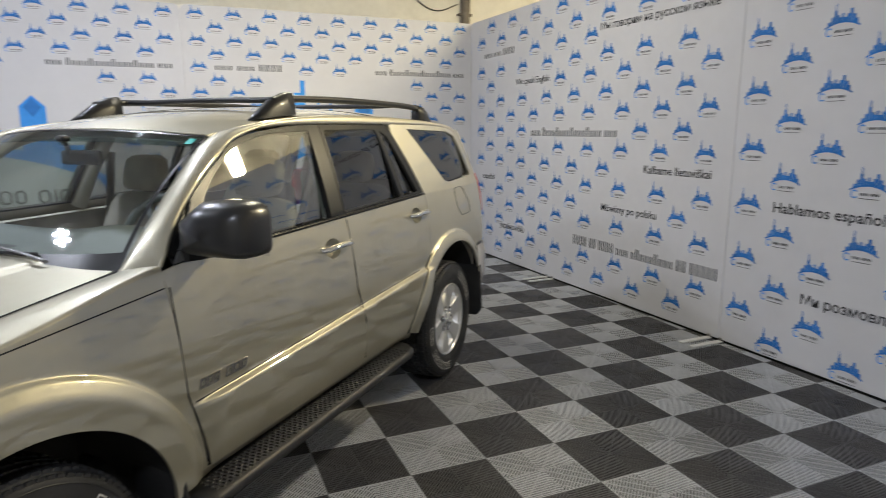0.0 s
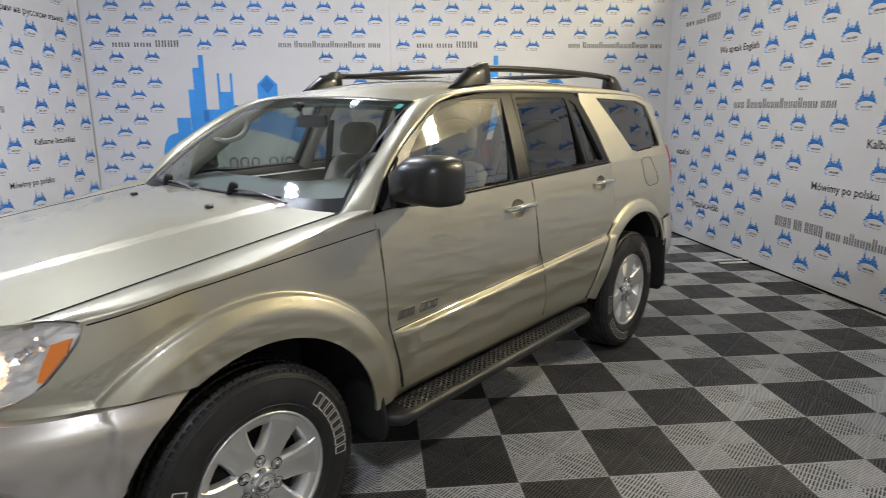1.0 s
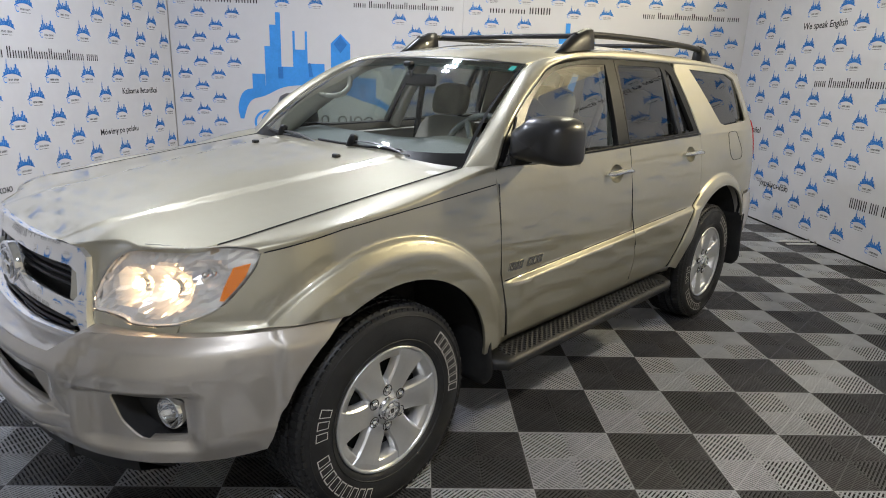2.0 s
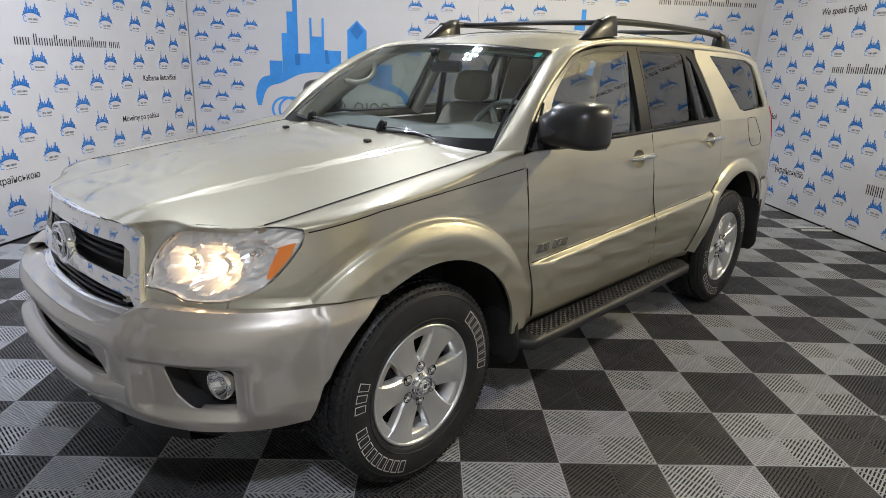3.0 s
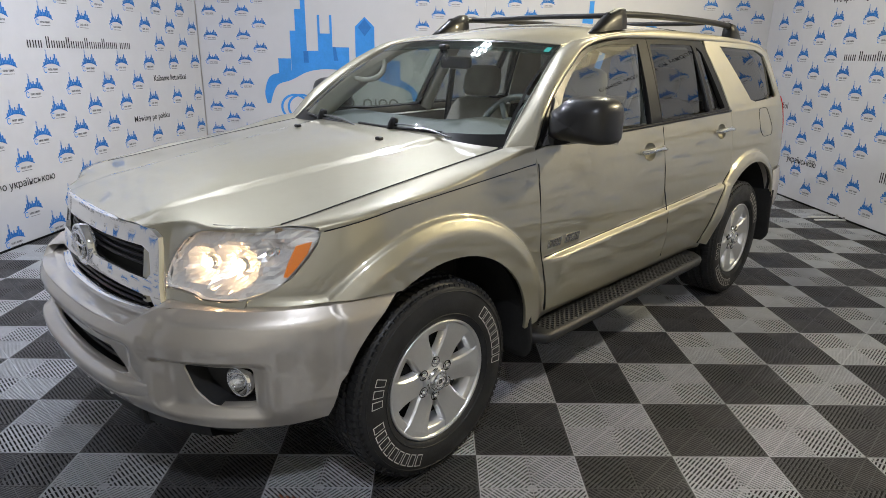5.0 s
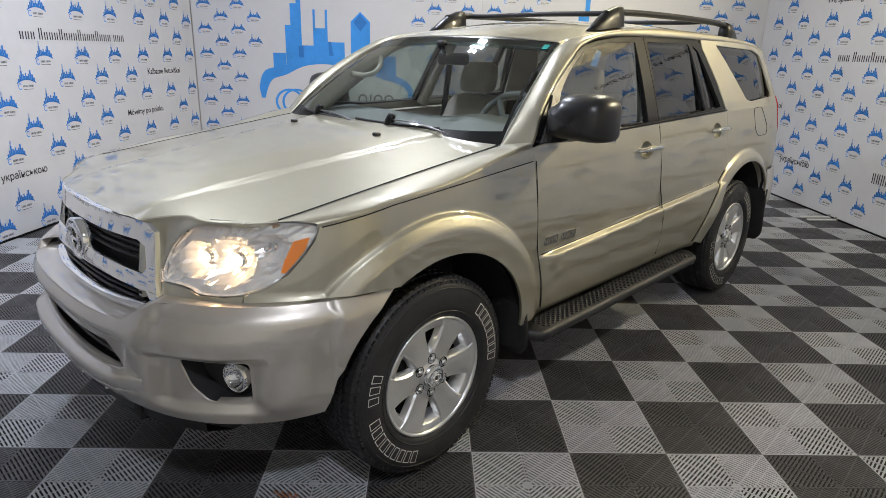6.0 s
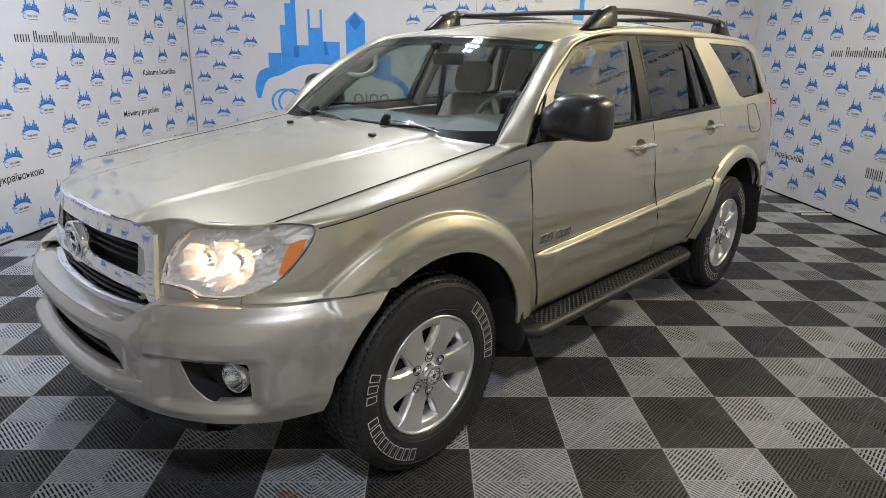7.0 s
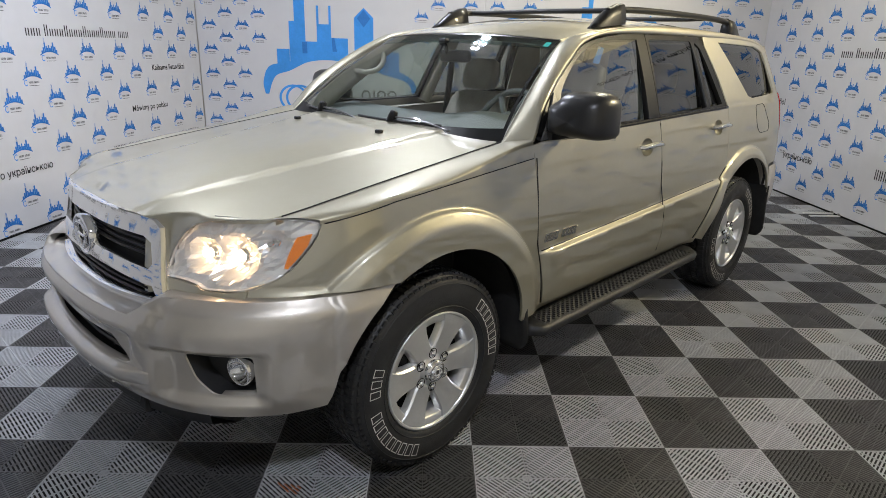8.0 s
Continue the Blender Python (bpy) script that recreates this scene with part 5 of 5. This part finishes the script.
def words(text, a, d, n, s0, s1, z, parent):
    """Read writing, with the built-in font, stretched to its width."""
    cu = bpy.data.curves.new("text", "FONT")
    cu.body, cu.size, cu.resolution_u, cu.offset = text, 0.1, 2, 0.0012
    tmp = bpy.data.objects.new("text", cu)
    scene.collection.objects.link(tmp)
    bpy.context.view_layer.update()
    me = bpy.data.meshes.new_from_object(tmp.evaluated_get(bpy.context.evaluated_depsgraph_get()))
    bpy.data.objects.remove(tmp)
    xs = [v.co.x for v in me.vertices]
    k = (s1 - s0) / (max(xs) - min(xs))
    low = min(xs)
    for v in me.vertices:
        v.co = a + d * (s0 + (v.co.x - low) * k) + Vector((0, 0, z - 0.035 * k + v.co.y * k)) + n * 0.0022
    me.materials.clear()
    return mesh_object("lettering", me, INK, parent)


def banner(name, a, d, n, length, pitch, row, s_even, z0, size, texts, big=False, label=""):
    """A cover of printed fabric drawn over a frame, with rounded top corners, staggered small logos and lines of writing."""
    z_lo, z_hi, th, r = 0.020, TOP, 0.034, 0.07
    out = [(0.0005, z_lo), (length - 0.0005, z_lo)] + [(length - 0.0005 - r + r * math.cos(t), z_hi - r + r * math.sin(t)) for t in np.linspace(0, math.pi / 2, 8)] + [(0.0005 + r - r * math.sin(t), z_hi - r + r * math.cos(t)) for t in np.linspace(0, math.pi / 2, 8)]
    mid = Vector((length / 2, (z_lo + z_hi) / 2, 0))
    place = lambda q, back: a + d * q[0] + Vector((0, 0, q[1])) - n * back
    rings = []
    for back, inset in ((0.0, 0.004), (0.0012, 0.0015), (0.004, 0.0), (th - 0.004, 0.0), (th, 0.004)):
        rings.append([place((q[0] + (inset if q[0] < mid.x else -inset), q[1] + (inset if q[1] < mid.y else -inset)), back) for q in out])
    m = len(out)
    verts = [p for g in rings for p in g]
    faces = [tuple(range(m)), tuple(reversed(range(4 * m, 5 * m)))]
    for i in range(4):
        faces += [(i * m + j, (i + 1) * m + j, (i + 1) * m + (j + 1) % m, i * m + (j + 1) % m) for j in range(m)]
    b = pydata(name, verts, faces, BANNER)
    tagged(b, label, "banner wall", "printed banner walls")
    # near-black strip that draws the shaded gap between fabric and floor
    bm = bmesh.new()
    add_box(bm, 0.02, length - 0.02, -th + 0.004, -0.006, 0.0, z_lo - 0.001, 0.002)
    bmesh.ops.transform(bm, matrix=Matrix.Translation(a) @ Matrix(((d.x, n.x, 0, 0), (d.y, n.y, 0, 0), (0, 0, 1, 0), (0, 0, 0, 1))), verts=bm.verts[:])
    part("base_rail", bm, TRIM, b, "near-black strip in place of the shaded gap under the fabric")
    blue, pale, ink = Sheet(a, d, n), Sheet(a, d, n), Sheet(a, d, n)
    keep_out = [(s0 - 0.02, s1 + 0.02, z - 0.07, z + 0.07) for _, s0, s1, z, *_ in texts]
    if big:
        keep_out += [(0.763, 2.725, 0.733, 1.387), (0.916, 2.507, 1.278, 2.225)]
    k0 = int((z0 - 0.10) / row)
    for k in range(-k0, 40):
        z = z0 + k * row
        if z > TOP - 0.05:
            break
        s = s_even + (pitch / 2 if k % 2 else 0)
        s -= pitch * math.floor(s / pitch)
        while s < length - size[0] * 0.35:
            if not any(q[0] < s < q[1] and q[2] < z < q[3] for q in ((o[0] - size[0] * 0.45, o[1] + size[0] * 0.45, o[2], o[3]) for o in keep_out)) and s > size[0] * 0.4:
                small_logo(blue, pale, ink, s, z, *size)
            s += pitch
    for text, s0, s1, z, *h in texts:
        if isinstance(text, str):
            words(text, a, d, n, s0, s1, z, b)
        else:
            bars(ink, s0, s1, z, h[0] if h else 0.075, text)
    if big:
        big_logo(a, d, n, b)
    blue.done("blue_print", BLUE, b)
    pale.done("pale_print", PALE, b)
    ink.done("black_print", INK, b)
    return b


def big_logo(a, d, n, parent):
    """The large skyline over a car's outline."""
    at_big = ((-0.021, -0.138), 1.0893)
    under = [(0.785, 0.985), (0.835, 1.13), (0.90, 1.205), (1.035, 1.247), (1.211, 1.334), (1.35, 1.365), (1.491, 1.372), (1.70, 1.350), (1.95, 1.285), (2.155, 1.215), (2.329, 1.165), (2.41, 1.10), (2.44, 0.977)]
    over = [(0.745, 0.985), (0.728, 1.12), (0.80, 1.290), (1.0, 1.34), (1.211, 1.40), (1.35, 1.42), (1.491, 1.43), (1.70, 1.43), (1.95, 1.40), (2.155, 1.32), (2.39, 1.21), (2.475, 1.12), (2.486, 0.977)]
    sh, mid = Sheet(a, d, n, *at_big), Sheet(a, d, n, *at_big)
    lo = spline([(s, z, 0) for s, z in under], 4)
    hi = spline([(s, z, 0) for s, z in over], 4)
    for (p0, p1), (q0, q1) in zip(zip(lo, lo[1:]), zip(hi, hi[1:])):
        sh.poly([(p0.x, p0.y), (p1.x, p1.y), (q1.x, q1.y), (q0.x, q0.y)])
    at = lambda s: next((p0.y + (p1.y - p0.y) * (s - p0.x) / max(1e-6, p1.x - p0.x) for p0, p1 in zip(lo, lo[1:]) if p0.x <= s <= p1.x), 1.2) + 0.01
    for k, (s0, s1, t) in enumerate(((0.899, 1.043, 1.484), (1.046, 1.112, 1.783), (1.108, 1.228, 2.01), (1.176, 1.228, 2.14), (1.228, 1.366, 1.570), (1.362, 1.518, 1.757), (1.358, 1.383, 1.952), (1.494, 1.519, 1.952), (1.518, 1.706, 1.612), (1.706, 1.778, 1.43), (2.0, 2.08, 1.52), (2.08, 2.284, 1.474))):
        sh.poly([(s0, at(s0)), (s1, at(s1)), (s1, t), (s0, t)], 0.0023 + 0.0003 * k)
    sh.poly([(1.778, at(1.778)), (1.994, at(1.994)), (1.994, 1.835), (1.886, 1.94), (1.778, 1.835)], 0.0030)
    sh.done("large_skyline_print", PALE, parent, "large blue skyline over a car outline")
    mid.poly([(1.886, 1.735), (1.960, 1.828), (1.886, 1.92), (1.812, 1.828)], 0.007)
    mid.rect(1.19, 1.245, 1.44, 1.565, 0.007)
    mid.poly([(1.525, 1.615), (1.553, 1.615), (1.58, 1.465), (1.53, 1.465)], 0.007)
    mid.rect(2.10, 2.16, 1.25, 1.40, 0.007)
    mid.done("dark_blue_print", BLUE, parent)
    loops = Sheet(a, d, n, *at_big)
    for cx in (1.065, 1.140):
        for q in range(26):
            t0, t1 = radians(38 + q * 11), radians(38 + (q + 1) * 11)
            loops.poly([(cx + k * 0.165 * math.cos(t), 0.945 + k * 0.150 * math.sin(t)) for k, t in ((1.0, t0), (1.0, t1), (0.84, t1), (0.84, t0))], 0.0025 + 0.0004 * (cx > 1.1))
    loops.done("ring_print", PALE, parent)
    ink = Sheet(a, d, n, *at_big)
    for s0, s1 in ((1.42, 1.515), (1.535, 1.635), (1.66, 1.75), (1.85, 1.955), (2.03, 2.13), (2.15, 2.255)):
        ink.ring(s0, s1, 0.915, 1.05, 0.020)
    ink.rect(1.985, 2.005, 0.915, 1.05)
    for k in range(18):
        ink.rect(1.42 + k * 0.047, 1.42 + k * 0.047 + 0.011, 0.858, 0.882)
        ink.rect(1.42 + k * 0.047 + 0.022, 1.42 + k * 0.047 + 0.033, 0.858, 0.882)
    ink.done("bar_print", INK, parent)


URL, PHONE, PLACE = (3, 16, 3), (3, 3, 4), (4, 2, 4, 3, 9, 2, 5)
back_texts = [(PHONE, 0.318, 1.07, 2.318, 0.085), (URL, 2.19, 3.40, 2.318, 0.085)]
X, Y = Vector((1, 0, 0)), Vector((0, 1, 0))
for s0, run in ((0.0, 3.506), (3.507, 3.56)):
    banner("banner_wall", Vector((-3.49 + s0, BACK_Y, 0)), X, -Y, run, 0.398, 0.1417, 0.152, 2.318, (0.185, 0.152), back_texts, True, "white banner wall printed with small blue skyline logos and one large one")
# right hand wall, read from the corner towards the viewer
RA = Vector((3.512, 5.494, 0))
RD = (Vector((3.69, 0.0, 0)) - Vector((3.51, 5.5, 0))).normalized()
RN = Vector((RD.y, -RD.x, 0))
RN = RN if RN.x < 0 else -RN
right_texts = [("español", 0.385, 0.682, 1.04), (PHONE, 0.385, 1.108, 2.524, 0.085), ("We speak English", 1.152, 1.829, 2.158), (URL, 1.50, 2.95, 1.592, 0.105), ("Kalbame lietuviškai", 3.315, 4.05, 1.278), ("Mówimy po polsku", 2.77, 3.499, 0.89), (PLACE, 2.345, 4.19, 0.508, 0.11), ("Мы говорим на русском языке", 2.646, 4.013, 2.555), ("українською", 0.838, 1.389, 0.458)]
right_texts = [(t[0], t[1] - 0.006, t[2] - 0.006, *t[3:]) for t in right_texts]
banner("banner_wall", RA, RD, RN, 4.230, 0.488, 0.178, 0.065, 1.437, (0.215, 0.195), right_texts, False, "white banner wall printed with blue skyline logos and greetings in several languages")
near_texts = [("Hablamos español", 0.365, 1.105, 1.090), ("Ми розмовляємо українською", 0.635, 2.01, 0.50), (URL, 2.3, 3.7, 1.590, 0.105)]
banner("banner_wall", RA + RD * 4.231, RD, RN, 4.0, 0.549, 0.195, 0.158, 1.487, (0.225, 0.205), near_texts, False, "white banner wall printed with blue skyline logos and greetings in two languages")
# left hand wall, read towards the corner
LA = Vector((-3.492, 5.494, 0))
LD = (Vector((-3.49, 5.5, 0)) - Vector((-3.97, 2.2, 0))).normalized()
LN = Vector((LD.y, -LD.x, 0))
LN = LN if LN.x > 0 else -LN
L0 = 4.25
left_texts = [(t[0], L0 - t[2], L0 - t[1], *t[3:]) for t in [(URL, 1.38, 2.76, 1.600, 0.105), ("Kalbame lietuviškai", 0.378, 1.037, 1.262), ("Mówimy po polsku", 0.817, 1.471, 0.862), (PLACE, 0.173, 1.852, 0.478, 0.11), ("Ми розмовляємо українською", 2.70, 3.904, 0.505), (PHONE, 3.0, 3.72, 2.52, 0.085), ("Мы говорим на русском языке", 0.3, 1.60, 2.54), ("Hablamos español", 3.2, 3.90, 1.08)]]
banner("banner_wall", LA - LD * L0, LD, LN, L0, 0.478, 0.190, L0 - 1.57, 1.441, (0.215, 0.203), left_texts, False, "white banner wall printed with blue skyline logos and greetings, angled at the corner")
banner("banner_wall", LA - LD * (2 * L0 + 0.001), LD, LN, L0, 0.478, 0.190, L0 - 1.57, 1.441, (0.215, 0.203), left_texts, False, "white banner wall printed with blue skyline logos and greetings, beside the car's nose")


# flat steel feet that stick out under the walls
def foot(a, d, n, s, reach, spread):
    f = empty("banner_foot", Matrix.Translation(a + d * s), "flat white steel foot under the banner wall", "stand foot", "banner feet")
    for k in (-1, 1):
        m = Matrix(((d.x, n.x, 0, 0), (d.y, n.y, 0, 0), (0, 0, 1, 0), (0, 0, 0, 1)))
        box("foot_bar", k * spread - 0.022, k * spread + 0.022, -0.10, reach, 0.0, 0.012, FRAME, f, 0.003, m=m)
        box("foot_joint", k * spread - 0.012, k * spread + 0.012, -0.03, 0.010, 0.012, 0.035, STEEL, f, 0.004, m=m)
    return f


for s in (1.93, 4.197):
    foot(RA, RD, RN, s, 0.30, 0.055)

# conduit and a hanging cable on the building wall behind the corner of the booth
PIPE = material("grey_brown_conduit", (0.16, 0.14, 0.12), 0.6, 0.2, var=0.25, scale=8)
CABLE = material("black_cable", (0.02, 0.02, 0.02), 0.6)
conduit = tagged(tube("conduit", [Vector((3.66, 6.0, z)) for z in (2.4, 3.0, 3.4, 3.8)], 0.065, PIPE, None, 14)[0], "grey-brown conduit pipe on the wall behind the banners", "pipe")
for z in (3.15, 3.45):
    box("bracket", 3.56, 3.76, 5.98, 6.07, z, z + 0.03, PIPE, conduit, 0.004)
sag = spline([Vector((2.70, 6.03, 3.62)), Vector((2.85, 6.03, 3.42)), Vector((3.08, 6.03, 3.24)), Vector((3.30, 6.03, 3.20)), Vector((3.56, 6.03, 3.30))], 6)
tagged(tube("cable", sag, 0.009, CABLE, None, 6)[0], "thin black cable hanging on the cream wall", "cable")


# ---- ceiling lights: clusters of seven round LED lenses ----
def high_bay(x, y, warm):
    root = empty("ceiling_light", Matrix.Translation((x, y, CEIL)), "white ceiling light with a cluster of round LED lenses", "ceiling light", "ceiling lights")
    box("housing", -0.16, 0.16, -0.16, 0.16, -0.26, 0.05, FRAME, root, 0.03)
    for k in range(7):
        a = 2 * math.pi * k / 6
        r = 0.0 if k == 6 else 0.105
        loft("led_lens", lathe_rows([(0.0225, 0.0), (0.020, 0.008), (0.012, 0.013), (0.001, 0.014)], 18, Matrix.Translation((r * math.cos(a), r * math.sin(a), -0.26)) @ Matrix.Rotation(radians(-90), 4, "X")), LED_WARM if warm else LED, root, closed=True)


for lx, ly, warm in LIGHTS:
    high_bay(lx, ly, warm)


def strip_light(x, y):
    """A hanging tube light: a folded white tray, a diffuser below and two rods up to the ceiling."""
    root = empty("strip_light", Matrix.Translation((x, y, 3.62)), "white hanging strip light with a warm glowing diffuser", "strip light", "strip lights")
    tray = [[Vector((u, v, z)) for v, z in ((-0.085, 0.0), (-0.07, 0.05), (-0.04, 0.075), (0.04, 0.075), (0.07, 0.05), (0.085, 0.0))] for u in (-0.62, 0.62)]
    loft("tray", tray, FRAME, root, caps=True, smooth=False)
    rows = [[Vector((u, 0.065 * math.cos(q), -0.03 * math.sin(q))) for q in np.linspace(0, math.pi, 9)] for u in (-0.60, 0.60)]
    loft("diffuser", rows, TUBE, root, caps=True)
    for u in (-0.45, 0.45):
        tube("rod", [Vector((u, 0, 0.07)), Vector((u, 0, 0.185))], 0.005, STEEL, root, 8)


for lx, ly in STRIPS:
    strip_light(lx, ly)


# ---- floor tiles: ribbed open grid, four cells a tile ----
def rib_mesh(name, mat):
    """One tile: a rim, a cross, diagonal stiffeners and slanting ribs whose way alternates from cell to cell."""
    verts, faces = [], []

    def prism(p, q, w, top, low):
        d = (q - p).normalized()
        c = Vector((-d.y, d.x)) * w
        o = len(verts)
        for z, k in ((low, 1.0), (top, 1.0)):
            for e in (p - c * k, q - c * k, q + c * k, p + c * k):
                verts.append((e.x, e.y, z))
        faces.extend(tuple(o + i for i in f) for f in ((4, 5, 6, 7), (0, 1, 5, 4), (1, 2, 6, 5), (2, 3, 7, 6), (3, 0, 4, 7)))

    h, e = T / 2, 0.0004
    for k in (e + 0.002, h, T - e - 0.002):
        prism(Vector((k, e)), Vector((k, T - e)), 0.0020, 0.0, -0.0045)
        prism(Vector((e, k)), Vector((T - e, k)), 0.0020, -0.0003, -0.0045)
    step = 0.0198
    for ci in (0, 1):
        for cj in (0, 1):
            x0, y0, w = ci * h, cj * h, h
            slant = 1 if (ci + cj) % 2 else -1
            for k in range(-10, 11):
                c = k * step * 1.0
                # line y - yc = slant * (x - xc) + c, clipped to the cell
                pts = []
                lo, hi = 0.004, w - 0.004
                f = (lambda x: (x - w / 2) * slant + c + w / 2)
                xs = sorted([lo, hi] + [(v - c - w / 2) / slant + w / 2 for v in (lo, hi)])
                a, b = xs[1], xs[2]
                if b - a < 0.006 or not (lo - 1e-6 <= f((a + b) / 2) <= hi + 1e-6):
                    continue
                prism(Vector((x0 + a, y0 + f(a))), Vector((x0 + b, y0 + f(b))), 0.0034, -0.0006, -0.0036)
            # thin webs across the ribs
            for k in (-3, -2, -1, 1, 2, 3):
                c = k * 0.066
                f = (lambda x: -(x - w / 2) * slant + c + w / 2)
                xs = sorted([lo, hi] + [-(v - c - w / 2) * slant + w / 2 for v in (lo, hi)])
                a, b = xs[1], xs[2]
                if b - a > 0.01 and lo - 1e-6 <= f((a + b) / 2) <= hi + 1e-6:
                    prism(Vector((x0 + a, y0 + f(a))), Vector((x0 + b, y0 + f(b))), 0.0014, -0.0010, -0.0036)
            # stiffener across the ribs
            p, q = (Vector((x0 + 0.004, y0 + w - 0.004)), Vector((x0 + w - 0.004, y0 + 0.004))) if slant > 0 else (Vector((x0 + 0.004, y0 + 0.004)), Vector((x0 + w - 0.004, y0 + w - 0.004)))
            prism(p, q, 0.0020, 0.0002, -0.0036)
    me = bpy.data.meshes.new(name)
    me.from_pydata(verts, [], faces)
    me.update()
    me.materials.append(mat)
    return me


tile_meshes = (rib_mesh("tile_black", TILE_DARK), rib_mesh("tile_grey", TILE_LIGHT))
rest = ([[], []], [[], []])
for i in range(-13, 12):
    for j in range(-13, 15):
        x, y = i * T, j * T
        odd = (i + j) % 2
        near = -6 <= i <= 8 and -6 <= j <= 11
        if near and math.hypot(x - 0.2, y - 0.6) < 3.9:
            ob = new("tile", tile_meshes[odd])
            ob.parent = floor
            ob.location = (x, y, 0)
        else:
            me = tile_meshes[odd]
            o = len(rest[odd][0])
            rest[odd][0].extend((v.co.x + x, v.co.y + y, v.co.z) for v in me.vertices)
            rest[odd][1].extend(tuple(o + k for k in p.vertices) for p in me.polygons)
for odd, mat in ((0, TILE_DARK), (1, TILE_LIGHT)):
    tagged(pydata("far_tiles", rest[odd][0], rest[odd][1], mat, floor), kind="stuff")

# a small orange-brown patch on the ribs of one tile
ORANGE_BROWN = material("rust_orange_smear", (0.42, 0.15, 0.06), 0.7, var=0.4, scale=60)
bm = bmesh.new()
for k, (m0, m1) in enumerate(((-0.052, 0.020), (-0.030, 0.050), (-0.010, 0.042), (0.012, 0.034))):
    turn = Matrix.Translation((-1.1 + 0.0099 * k, -0.7 + 0.0099 * k + 0.020, 0)) @ Matrix.Rotation(radians(-45), 4, "Z")
    add_box(bm, m0, m1, -0.003, 0.003, -0.0007, 0.0006, 0.0, 1, turn)
tagged(part("floor_stain", bm, ORANGE_BROWN), "small orange-brown patch on a grey floor tile", "stain")
